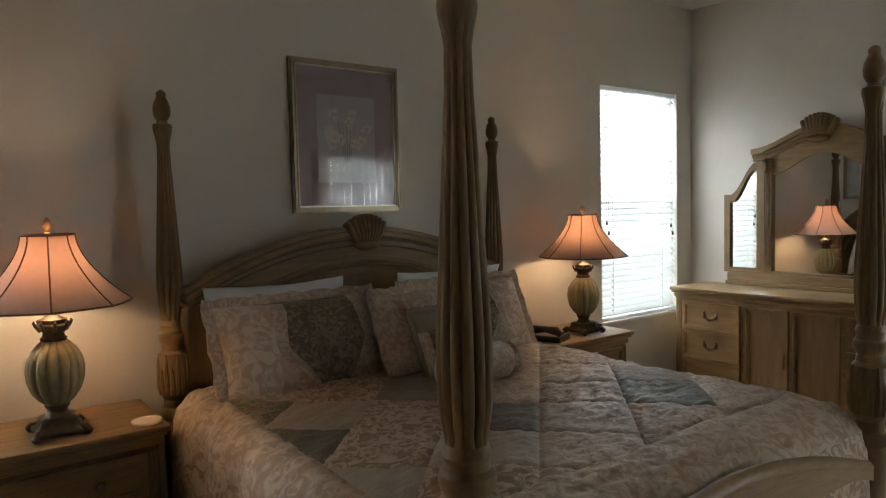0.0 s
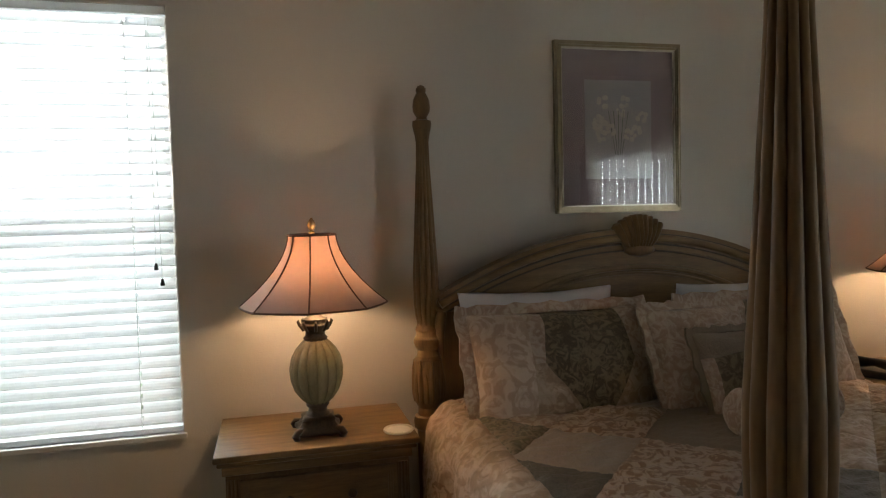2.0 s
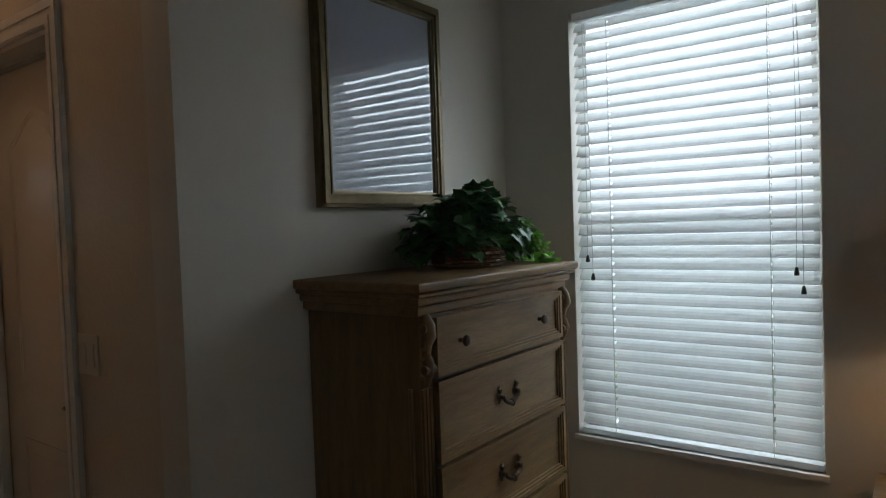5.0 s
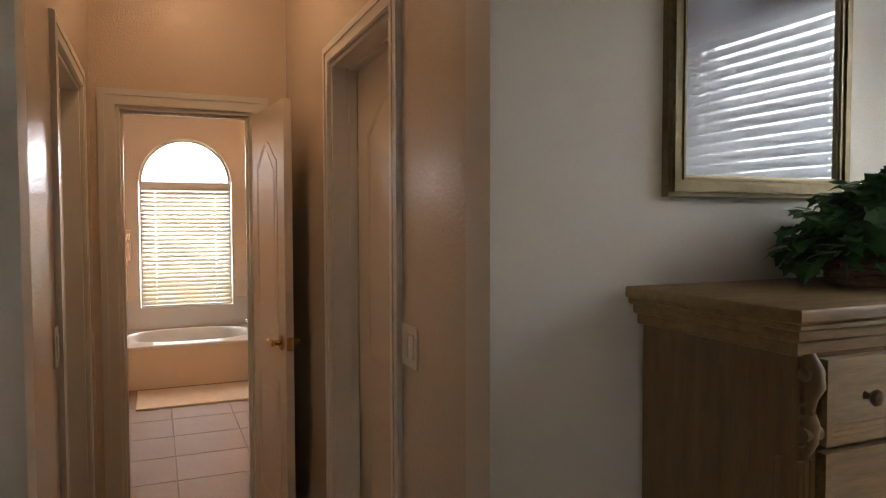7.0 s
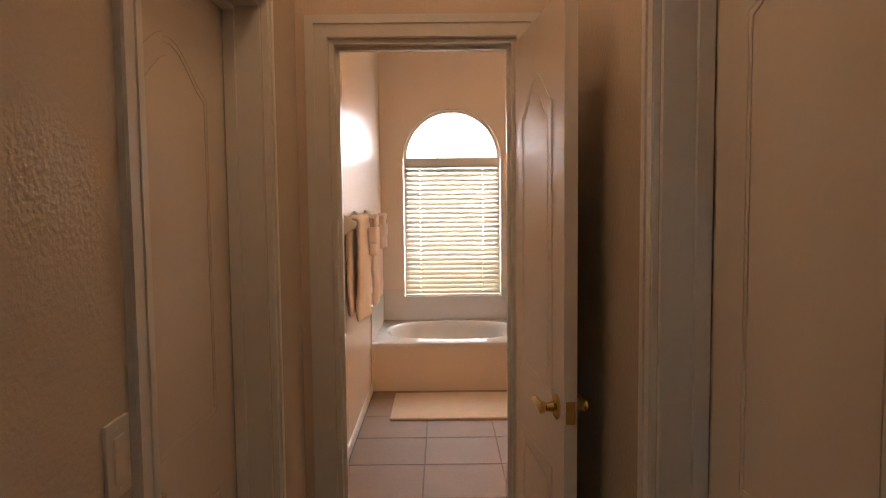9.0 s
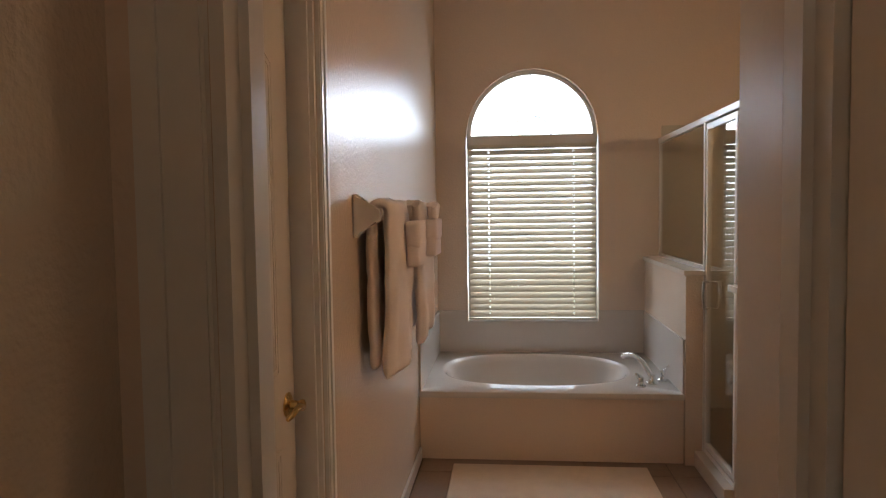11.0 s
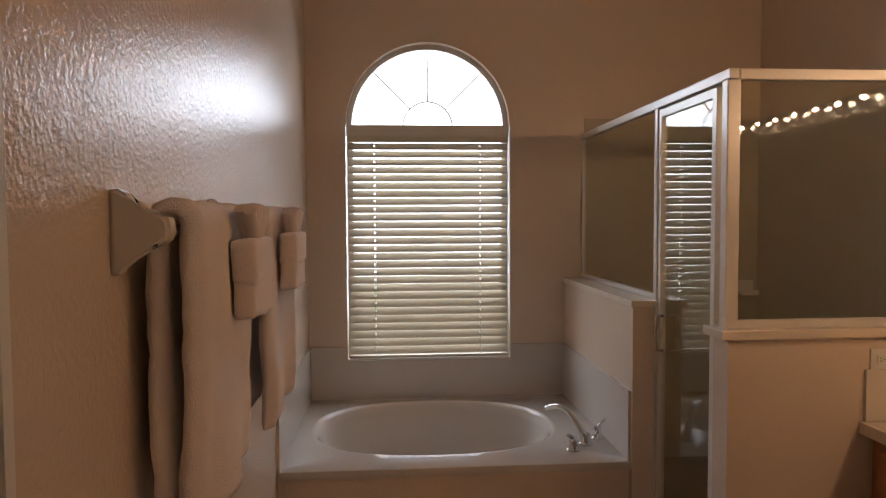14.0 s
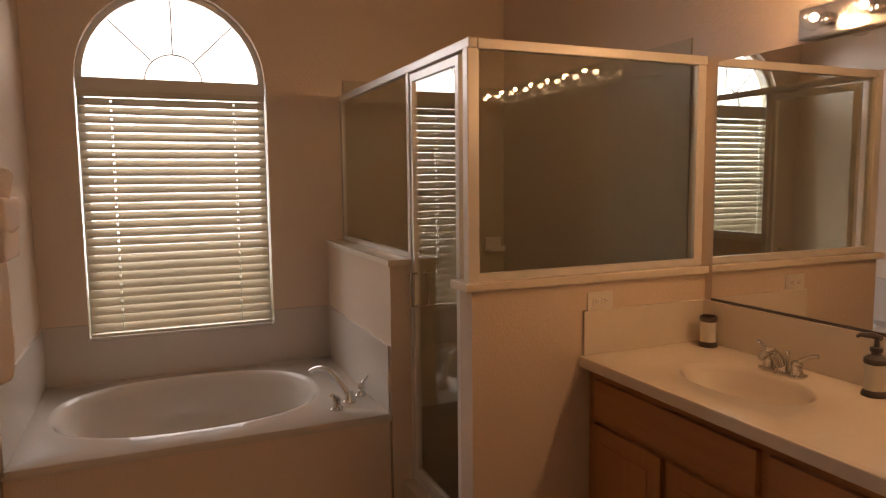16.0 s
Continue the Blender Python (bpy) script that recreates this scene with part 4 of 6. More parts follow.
for i in range(I0, I1):
    for j in range(J0, J1):
        for k, (du, dv) in enumerate(((0.5, 0.17), (0.83, 0.5), (0.5, 0.83), (0.17, 0.5))):
            if BORDER_I[0] <= i < BORDER_I[1] and j < BORDER_J:
                p, q = patch_place(S_AT + STEP * (i + du), T_AT + STEP * (j + dv))
                key = (math.floor(p), math.floor(q))
            else:
                key = "border" if BORDER_I[0] - 19 <= i < BORDER_I[1] + 19 and j < BORDER_J + 19 else "drop"
            pieces.setdefault(key, []).append((i, j, k))
places = {}
for key, cells in pieces.items():
    bm = bmesh.new()
    made = {}

    def corner(i, j):
        if (i, j) not in made:
            if (i, j) not in places:
                places[i, j] = cloth(i, j)
            made[i, j] = bm.verts.new(places[i, j])
        return made[i, j]

    for i, j, k in cells:
        ring = ((i, j), (i + 1, j), (i + 1, j + 1), (i, j + 1))
        bm.faces.new((corner(*ring[k]), corner(*ring[(k + 1) % 4]), corner(i + 0.5, j + 0.5)))
    if key in ("border", "drop"):
        part(key, bm, M_TAN if key == "border" else M_BUFF, quilt, "tan damask border" if key == "border" else "buff floral side drop", True, 180)
    else:
        a, b = key
        part("patch", bm, CLOTHS[KNOWN.get(key, ROTA[(2 * a + 5 * b) % 9])], quilt, "", True, 180)


def cushion(name, w, h, t, m, mats, pick, label, category="pillow", flange=0.0, group="", pinch=2.6, seams=None):
    """A stuffed pillow that stands in its local x-z plane, with its middle at the origin; seams(v): where its cloths meet across it."""
    bm = bmesh.new()
    n, k = 48, 34
    seed = len(bpy.data.objects) * 1.7
    sides = []
    for sgn in (-1, 1):
        rows = []
        for i in range(n + 1):
            row = []
            for j in range(k + 1):
                v = 2 * j / k - 1
                stops = [-1] + list(seams(v)) + [1] if seams else [-1, 1]
                run = i / n * (len(stops) - 1)
                seg = min(int(run + 1e-9), len(stops) - 2)
                u = stops[seg] + (stops[seg + 1] - stops[seg]) * (run - seg)
                body = max(0.0, (1 - abs(u) ** pinch) * (1 - abs(v) ** pinch)) ** 0.55
                dent = 1 - 0.05 * (1 - abs(v)) * abs(u) ** 6
                wob = noise.noise(Vector((u * 2.2 + seed, v * 2.2, sgn)))
                sag = 0.02 * wob
                crease = 0.009 * body * noise.noise(Vector((u * 5 + v * 3 + seed, v * 8 - u * 3, sgn + 3))) + 0.004 * body * noise.noise(Vector((u * 16, v * 14 + u * 6, seed)))
                row.append(bm.verts.new((w / 2 * u * (1 - 0.06 * (1 - v * v) * abs(u)), sgn * t / 2 * body * (1 + 0.25 * wob) + 0.008 * wob + crease, h / 2 * v * (1 - 0.07 * (1 - u * u)) * dent + sag * 0.5)))
            rows.append(row)
        sides.append(rows)
        for i in range(n):
            for j in range(k):
                f = bm.faces.new((rows[i][j], rows[i + 1][j], rows[i + 1][j + 1], rows[i][j + 1]))
                f.material_index = pick(int((i + 0.5) / n * (len(seams(0)) + 1)) if seams else 0, 2 * (j + 0.5) / k - 1)
    bmesh.ops.remove_doubles(bm, verts=bm.verts[:], dist=0.0005)
    if flange:
        ring = [(w / 2 * u, h / 2 * v) for u, v in [(-1 + 2 * q / 16, -1) for q in range(16)] + [(1, -1 + 2 * q / 12) for q in range(12)] + [(1 - 2 * q / 16, 1) for q in range(16)] + [(-1, 1 - 2 * q / 12) for q in range(12)]]
        big = [(u + math.copysign(flange, u) * min(1, abs(u) / (w / 2) * 1.0) + 0.006 * math.sin(q * 1.9), v + math.copysign(flange, v) * min(1, abs(v) / (h / 2)) + 0.006 * math.sin(q * 2.3)) for q, (u, v) in enumerate(ring)]
        small = [(u * 0.94, v * 0.94) for u, v in ring]
        edge = ribbon(small, big, "y", -0.005, 0.005, None, True)
    ob = thing(name, (0, 0, 0), label, category, group)
    part("cover", bm, mats, ob, "", True, 180)
    if flange:
        part("flange", edge, mats[0], ob, "", True, 60)
    ob.matrix_basis = m
    return tagged(ob, label, category, group)


def sham_seams(v):
    """The upright seam and the two sides of the centre lozenge."""
    half = 0.52 - 0.10 * v if v > 0 else 0.52 + 0.42 * v
    return -0.42, 0.22 - half, 0.22 + half


def sham(seg, v):
    return 1 if seg == 2 else 2 if seg == 0 else 0 if v > 0 else 3


for cx, flip in ((BC - 0.45, 0), (BC + 0.45, 180)):
    cushion("sleeping_pillow", 0.66, 0.46, 0.15, pose(cx, -0.275, 0.962, -13, 0, flip), [M_WHITE_CLOTH], lambda seg, v: 0, "white cotton sleeping pillow against the headboard", group="sleeping pillows")
    cushion("pillow_sham", 0.72, 0.44, 0.20, pose(cx, -0.48, 0.925, -24, 0, 0), [M_CREAM, M_GREEN, M_PILLOW, M_TAN], sham if not flip else lambda seg, v: sham(3 - seg, v), "tan damask sham with dark sage centre lozenge", flange=0.028, group="pillow shams", seams=sham_seams if not flip else lambda v: [-q for q in sham_seams(v)[::-1]])
cushion("throw_pillow", 0.42, 0.40, 0.14, pose(BC + 0.045, -0.62, 0.945, -24, 0, 2), [M_CREAM], lambda seg, v: 0, "cream floral square throw pillow with ruffled edge", flange=0.02)
cushion("throw_pillow", 0.36, 0.30, 0.13, pose(BC + 0.12, -0.74, 0.92, -26, 0, 3), [M_TAUPE, M_GREEN, M_CREAM], lambda seg, v: 0 if v > 0.35 else 1 if seg == 1 else 2, "small sage and taupe throw pillow with fringe", flange=0.015, seams=lambda v: (-0.8, 0.8))
bm = lathe([(0, 0.012), (0.004, 0.045), (0.012, 0.065), (0.03, 0.075), (0.045, 0.066), (0.06, 0.076), (0.32, 0.076), (0.335, 0.066), (0.35, 0.075), (0.37, 0.065), (0.378, 0.045), (0.382, 0.012)], 28, turn=pose(BC - 0.14, -1.03, 0.868, 0, 90, 6))
for v in bm.verts:
    v.co += 0.006 * noise.noise_vector(v.co * 14)
tagged(part("bolster_pillow", bm, M_CREAM, None, "", True, 60), "cream floral bolster pillow with tied round ends", "pillow")


def pull(parent, x, y, z, kind, mat=M_BRASS_DARK):
    """A knob or a swan-neck bail on a front that faces -y."""
    if kind == "knob":
        return part("knob", lathe([(0, 0.008), (0.004, 0.006), (0.012, 0.006), (0.016, 0.013), (0.022, 0.016), (0.028, 0.013), (0.031, 0.004)], 18, turn=pose(x, y, z, 90)), mat, parent, "antique brass knob", True)
    if kind == "drop":
        bm = lathe([(0, 0.010), (0.003, 0.011), (0.012, 0.006), (0.016, 0.009), (0.02, 0.004)], 12, turn=pose(x, y, z + 0.03, 90))
        tube([(x, y - 0.004, z + 0.065), (x, y - 0.006, z + 0.03), (x, y - 0.004, z - 0.06)], [0.003, 0.012, 0.005], 8, bm)
        tube([(x, y - 0.016, z + 0.03), (x, y - 0.02, z), (x, y - 0.018, z - 0.04)], [0.004, 0.006, 0.008], 8, bm)
        return part("handle", bm, mat, parent, "antique brass drop handle", True)
    bm = bmesh.new()
    w = 0.043
    for s in (-1, 1):
        lathe([(0, 0.013), (0.003, 0.014), (0.006, 0.008), (0.016, 0.005), (0.019, 0.008), (0.022, 0.004)], 12, bm=bm, turn=pose(x + s * w, y, z, 90))
        tube([(x + s * w, y - 0.004, z + 0.012), (x + s * (w + 0.006), y - 0.006, z + 0.024), (x + s * w, y - 0.004, z + 0.032)], [0.006, 0.008, 0.002], 6, bm)
        tube([(x + s * w, y - 0.004, z - 0.01), (x + s * (w + 0.008), y - 0.006, z - 0.018)], [0.006, 0.003], 6, bm)
    tube([(x + w * math.cos(a), y - 0.018, z - 0.020 * math.sin(a) ** 0.8 * (1.25 - 0.5 * abs(math.cos(a))) if math.sin(a) > 0 else z) for a in [math.pi * q / 12 for q in range(13)]], [0.0045 + 0.003 * math.sin(math.pi * q / 12) for q in range(13)], 8, bm)
    lathe([(-0.006, 0.004), (0, 0.011), (0.006, 0.004)], 10, bm=bm, turn=pose(x, y - 0.018, z - 0.024, 0, 90))
    return part("handle", bm, mat, parent, "antique brass swan-neck handle", True)


def drawer_front(parent, x0, x1, y, z0, z1, pulls, mat=None, name="drawer"):
    """A drawer with a sunk field inside a moulded edge; y is the face of the carcase."""
    mat = mat or M_WOOD_H
    d = part(name, soft_box(x0, x1, y - 0.006, y + 0.02, z0, z1, 0.003), mat, parent)
    rim = []
    for o, h in ((0.0, 0.014), (0.014, 0.010), (0.022, 0.005)):
        rim.append((o, h))
    bm = bmesh.new()
    for (o, h), e in zip(rim, (0.014, 0.022, 0.030)):
        ribbon([(x0 + e, z0 + e), (x0 + e, z1 - e), (x1 - e, z1 - e), (x1 - e, z0 + e)], [(x0 + o, z0 + o), (x0 + o, z1 - o), (x1 - o, z1 - o), (x1 - o, z0 + o)], "y", y - 0.0065, y - 0.006 - h, bm, True)
    part("edge_moulding", bm, mat, d)
    for kind, u in pulls:
        pull(d, x0 + (x1 - x0) * u, y - 0.006, (z0 + z1) / 2, kind)
    return d


def stepped_top(w, d, z, rows):
    """A moulded board: one loft through the layers (overhang, from, to) below z, with eased edges and coves between."""
    line = []
    for over, a, b in rows:
        e = min(0.006, (b - a) * 0.35)
        line += [(over - 0.004, b), (over - 0.001, b - e * 0.4), (over, b - e), (over, a + e), (over - 0.002, a + e * 0.4), (over - 0.006, a)]
    bm = bmesh.new()
    rings = [[bm.verts.new(p) for p in ((-w / 2 - o, 0, z + h), (-w / 2 - o, -d - o, z + h), (w / 2 + o, -d - o, z + h), (w / 2 + o, 0, z + h))] for o, h in line]
    for a, b in zip(rings, rings[1:]):
        for k in range(4):
            bm.faces.new((a[k], a[(k + 1) % 4], b[(k + 1) % 4], b[k]))
    bm.faces.new(rings[0])
    bm.faces.new(rings[-1][::-1])
    return bm


def nightstand(place, label):
    ob = thing("nightstand", place, label, "nightstand", "nightstands beside the bed")
    w, d, z = 0.62, 0.42, 0.722
    part("carcase", soft_box(-w / 2, w / 2, -d, 0, 0.09, z - 0.075, 0.005), M_WOOD, ob)
    part("tabletop", stepped_top(w, d, z, ((0.035, -0.024, 0), (0.024, -0.042, -0.024), (0.010, -0.076, -0.042))), M_WOOD_H, ob, "moulded pine top", True, 50)
    part("plinth", stepped_top(w, d, 0.10, ((0.004, -0.015, 0.0), (0.012, -0.10, -0.015))), M_WOOD_H, ob)
    for x in (-w / 2 + 0.022, w / 2 - 0.022):
        bm = bmesh.new()
        for q in (-0.012, 0, 0.012):
            tube([(x + q, -d - 0.002, 0.12), (x + q, -d - 0.002, z - 0.09)], 0.006, 6, bm)
        part("fluted_pilaster", bm, M_WOOD, ob, smooth=True)
    for a, b in ((0.47, 0.63), (0.30, 0.455), (0.125, 0.285)):
        drawer_front(ob, -w / 2 + 0.048, w / 2 - 0.048, -d - 0.002, a, b, (("knob", 0.3), ("knob", 0.7)))
    return ob


nightstand((1.645, -0.035, 0), "washed-pine three-drawer nightstand holding a lamp")
nightstand((4.36, -0.035, 0), "washed-pine three-drawer nightstand with phone and clock")


def table_lamp(place, group="bedside lamps"):
    ob = thing("table_lamp", place, "lit melon-shaped sage ceramic lamp, taupe bell shade", "lamp", group)
    bm = bmesh.new()
    prof = [(0.010, 0.076), (0.016, 0.080), (0.024, 0.078), (0.030, 0.068), (0.040, 0.060), (0.052, 0.055), (0.058, 0.058), (0.064, 0.054), (0.067, 0.044)]
    rows = []
    for z, r in prof:
        ring = []
        for q in range(40):
            a = 2 * math.pi * q / 40
            c, sn = math.cos(a), math.sin(a)
            k = r / (abs(c) ** 7 + abs(sn) ** 7) ** (1 / 7) * (1 - 0.06 * math.cos(4 * a))
            ring.append(bm.verts.new((k * c, k * sn, z)))
        rows.append(ring)
    for a, b in zip(rows, rows[1:]):
        for q in range(40):
            bm.faces.new((a[q], a[(q + 1) % 40], b[(q + 1) % 40], b[q]))
    bm.faces.new(rows[-1])
    bm.faces.new(rows[0][::-1])
    for sx in (-1, 1):
        for sy in (-1, 1):
            tube([(sx * 0.062, sy * 0.062, 0.030), (sx * 0.076, sy * 0.076, 0.026), (sx * 0.085, sy * 0.085, 0.014), (sx * 0.080, sy * 0.080, 0.004), (sx * 0.070, sy * 0.070, 0.002)], [0.008, 0.013, 0.013, 0.010, 0.006], 8, bm)
    lathe([(0.062, 0.046), (0.072, 0.042), (0.080, 0.034), (0.090, 0.033), (0.098, 0.040), (0.104, 0.042), (0.112, 0.038)], 24, bm=bm, flutes=8, depth=0.08, span=(0.065, 0.1))
    part("foot", bm, M_BRONZE, ob, "dark bronze scrolled foot", True, 50)
    part("belly", lathe([(0.105, 0.034), (0.125, 0.058), (0.155, 0.080), (0.195, 0.093), (0.235, 0.096), (0.275, 0.088), (0.305, 0.072), (0.328, 0.052), (0.340, 0.036)], 112, flutes=14, depth=0.10, span=(0.1, 0.35)), M_CELADON, ob, "ribbed sage-green glazed body", True, 60)
    bm = lathe([(0.335, 0.040), (0.345, 0.044), (0.352, 0.036), (0.366, 0.034), (0.385, 0.050), (0.392, 0.052), (0.398, 0.044), (0.412, 0.046), (0.420, 0.030), (0.432, 0.018), (0.445, 0.014)], 24)
    collar = part("collar", bm, M_BRONZE, ob, "dark bronze leafy collar", True, 50)
    for k in range(8):
        a = 2 * math.pi * k / 8
        c, s = math.cos(a), math.sin(a)
        part("leaf", tube([(0.040 * c, 0.040 * s, 0.37), (0.054 * c, 0.054 * s, 0.392), (0.060 * c, 0.060 * s, 0.404), (0.056 * c, 0.056 * s, 0.410)], [0.006, 0.007, 0.005, 0.002], 6), M_BRONZE, collar, smooth=True)
    part("harp", tube([(0.0 + 0.05 * math.sin(math.pi * q / 12), 0, 0.445 + 0.265 * q / 12) for q in range(13)], 0.002, 6), M_BRASS_DARK, ob)
    part("bulb", lathe([(0.485, 0.012), (0.505, 0.014), (0.535, 0.028), (0.56, 0.031), (0.58, 0.024), (0.592, 0.006)], 18), M_BULB, ob, "glowing light bulb", True)
    n = 8
    prof = []
    for q in range(15):
        f = q / 14
        prof.append((0.463 + 0.249 * f, 0.083 + 0.178 * (1 - f) ** 1.75))
    rings = []
    bm = bmesh.new()
    for off in (0.0, -0.0012):
        rows = []
        for z, r in prof:
            ring = []
            for i in range(n * 6):
                a = 2 * math.pi * (i / (n * 6)) + 0.66
                k = 1 - 0.045 * math.sin(math.pi * ((i % 6) / 6))
                ring.append(bm.verts.new(((r + off) * k * math.cos(a), (r + off) * k * math.sin(a), z)))
            rows.append(ring)
        for a, b in zip(rows, rows[1:]):
            for i in range(n * 6):
                bm.faces.new((a[i], a[(i + 1) % (n * 6)], b[(i + 1) % (n * 6)], b[i]))
        rings.append(rows)
    for e in (0, -1):
        a, b = rings[0][e], rings[1][e]
        for i in range(n * 6):
            bm.faces.new((a[i], a[(i + 1) % (n * 6)], b[(i + 1) % (n * 6)], b[i]))
    shade = part("shade", bm, M_SHADE, ob, "taupe silk bell shade, glowing", True, 60)
    for k in range(n):
        a = 2 * math.pi * k / n + 0.66
        part("rib", tube([((r + 0.001) * math.cos(a), (r + 0.001) * math.sin(a), z) for z, r in prof], 0.0028, 6), M_RIB, shade, "dark braid rib")
    for z, r in (prof[0], prof[-1]):
        pts = []
        for i in range(n * 6):
            a = 2 * math.pi * (i / (n * 6)) + 0.66
            k = 1 - 0.045 * math.sin(math.pi * ((i % 6) / 6))
            pts.append((r * k * math.cos(a), r * k * math.sin(a), z))
        part("trim_braid", tube(pts, 0.0035 if r > 0.1 else 0.0048, 6, closed=True), M_RIB, shade, "dark braid edging")
    part("finial", lathe([(0.712, 0.010), (0.722, 0.012), (0.726, 0.006), (0.734, 0.012), (0.745, 0.016), (0.757, 0.012), (0.772, 0.003)], 16), M_CRYSTAL, ob, "amber faceted finial", True)
    return ob


table_lamp((1.652, -0.32, 0.722))
table_lamp((4.443, -0.32, 0.722))
for x in (1.652, 4.443):
    bulb_light("lamp_light", (x, -0.32, 1.30), POWER_LAMP, WARM, 0.045)

part_ = lathe([(0, 0.052), (0.004, 0.055), (0.009, 0.053), (0.010, 0.045), (0.006, 0.042)], 28, (1.93, -0.40), z0=0.722)
tagged(part("coaster", part_, M_CREAM_PLASTIC, None, "", True), "round cream ceramic coaster on the nightstand", "coaster")
phone = thing("telephone", (4.13, -0.335, 0.722), "black desk telephone with handset on nightstand", "telephone", turn=20)
part("base", soft_box(-0.08, 0.08, -0.10, 0.10, 0, 0.035, 0.012, 3), M_BLACK, phone, smooth=True)
part("handset", tube([(-0.045, -0.10, 0.045), (-0.045, -0.07, 0.062), (-0.045, 0.0, 0.068), (-0.045, 0.07, 0.062), (-0.045, 0.10, 0.045)], [0.024, 0.026, 0.018, 0.026, 0.024], 12), M_BLACK, phone, "black telephone handset", True)
clock = thing("alarm_clock", (4.585, -0.26, 0.722), "small dark rounded alarm clock on nightstand", "clock", turn=-10)
part("case", lathe([(0, 0.05), (0.01, 0.058), (0.03, 0.055), (0.045, 0.035), (0.05, 0.01)], 24), M_PEWTER, clock, smooth=True)
part("dial", soft_box(-0.035, 0.035, -0.058, -0.045, 0.008, 0.032, 0.003), M_BLACK, clock, "black clock display")

# ---- pictures ----


def picture(name, place, turn, w, h, frame_w, gold, label, mats, flower=True):
    """A framed print under glass; its back is at local y = 0 and it faces -y, with its lower left at the origin."""
    ob = thing(name, place, label, "picture", turn=turn)

    def rect(d):
        return [(d, d), (d, h - d), (w - d, h - d), (w - d, d)]

    bm = bmesh.new()
    f = frame_w
    for a, b, y in ((0, f * 0.25, 0.022), (f * 0.25, f * 0.65, 0.032), (f * 0.65, f * 0.88, 0.024), (f * 0.88, f, 0.029)):
        ribbon(rect(b), rect(a), "y", -0.001, -y, bm, True)
    part("picture_frame", bm, gold[0], ob)
    part("frame_fillet", ribbon(rect(f + 0.006), rect(f - 0.001), "y", -0.004, -0.0225, None, True), gold[1], ob)
    part("mat_board", boxes((f * 0.6, w - f * 0.6, -0.010, -0.006, f * 0.6, h - f * 0.6)), mats[0], ob)
    if flower:
        m = w * 0.235
        part("print", boxes((m, w - m, -0.0115, -0.0101, h * 0.20, h - h * 0.22)), mats[1], ob)
        bm = bmesh.new()
        rng = random.Random(5)
        for k in range(11):
            cx, cz = w * (0.5 + rng.uniform(-0.2, 0.2)), h * (0.56 + rng.uniform(-0.12, 0.16))
            for p in range(6):
                a = p * math.pi / 3 + rng.random()
                r = w * rng.uniform(0.022, 0.038)
                pts = [(cx + r * math.cos(a) + 0.55 * r * math.cos(b) , cz + r * math.sin(a) + 0.55 * r * math.sin(b)) for b in [2 * math.pi * q / 8 for q in range(8)]]
                extrude_outline(pts, "y", -0.0116 - 0.0002 * k, -0.0122 - 0.0002 * k - 0.00002 * p, bm)
        part("printed_flowers", bm, M_PETAL, ob, "pale printed flowers")
        bm = bmesh.new()
        for k in range(5):
            x = w * (0.42 + 0.04 * k)
            tube([(x, -0.012, h * 0.6), (w * 0.5 + (x - w * 0.5) * 0.3, -0.012, h * 0.34)], 0.0011, 4, bm)
        part("printed_stems", bm, M_STEM, ob)
    g = part("glazing", boxes((f * 0.7, w - f * 0.7, -0.0185, -0.0165, f * 0.7, h - f * 0.7)), M_GLASS, ob, "reflecting picture glass")
    g.visible_shadow = False
    return ob


picture("picture", (2.725, 0, 1.485), 0, 0.615, 0.752, 0.028, (M_GOLD, M_FILLET), "gilt-framed flower print under glass above bed", (M_MAT, M_PRINT))
picture("picture", (0, -1.058, 1.575), 90, 0.60, 0.705, 0.045, (M_GOLD_DARK, M_GOLD), "dull-gilt framed blue-grey print reflecting the blind", (M_PRINT_BLUE, M_PRINT_BLUE), False)

# ---- chest of drawers, plant ----
chest = thing("chest_of_drawers", (0.0, -0.722, 0), "washed-pine five-drawer chest with carved corners", "chest", turn=90)
CW, CD, CZ = 0.79, 0.415, 1.372
part("carcase", soft_box(-CW / 2, CW / 2, -CD, -0.012, 0.10, CZ - 0.085, 0.006), M_WOOD, chest)
part("cornice", stepped_top(CW, CD, CZ, ((0.040, -0.026, 0), (0.032, -0.040, -0.026), (0.018, -0.062, -0.040), (0.006, -0.088, -0.062))), M_WOOD_H, chest, "moulded overhanging top", True, 50)
part("plinth", stepped_top(CW, CD, 0.11, ((0.008, -0.03, 0.0), (0.02, -0.11, -0.03))), M_WOOD_H, chest)
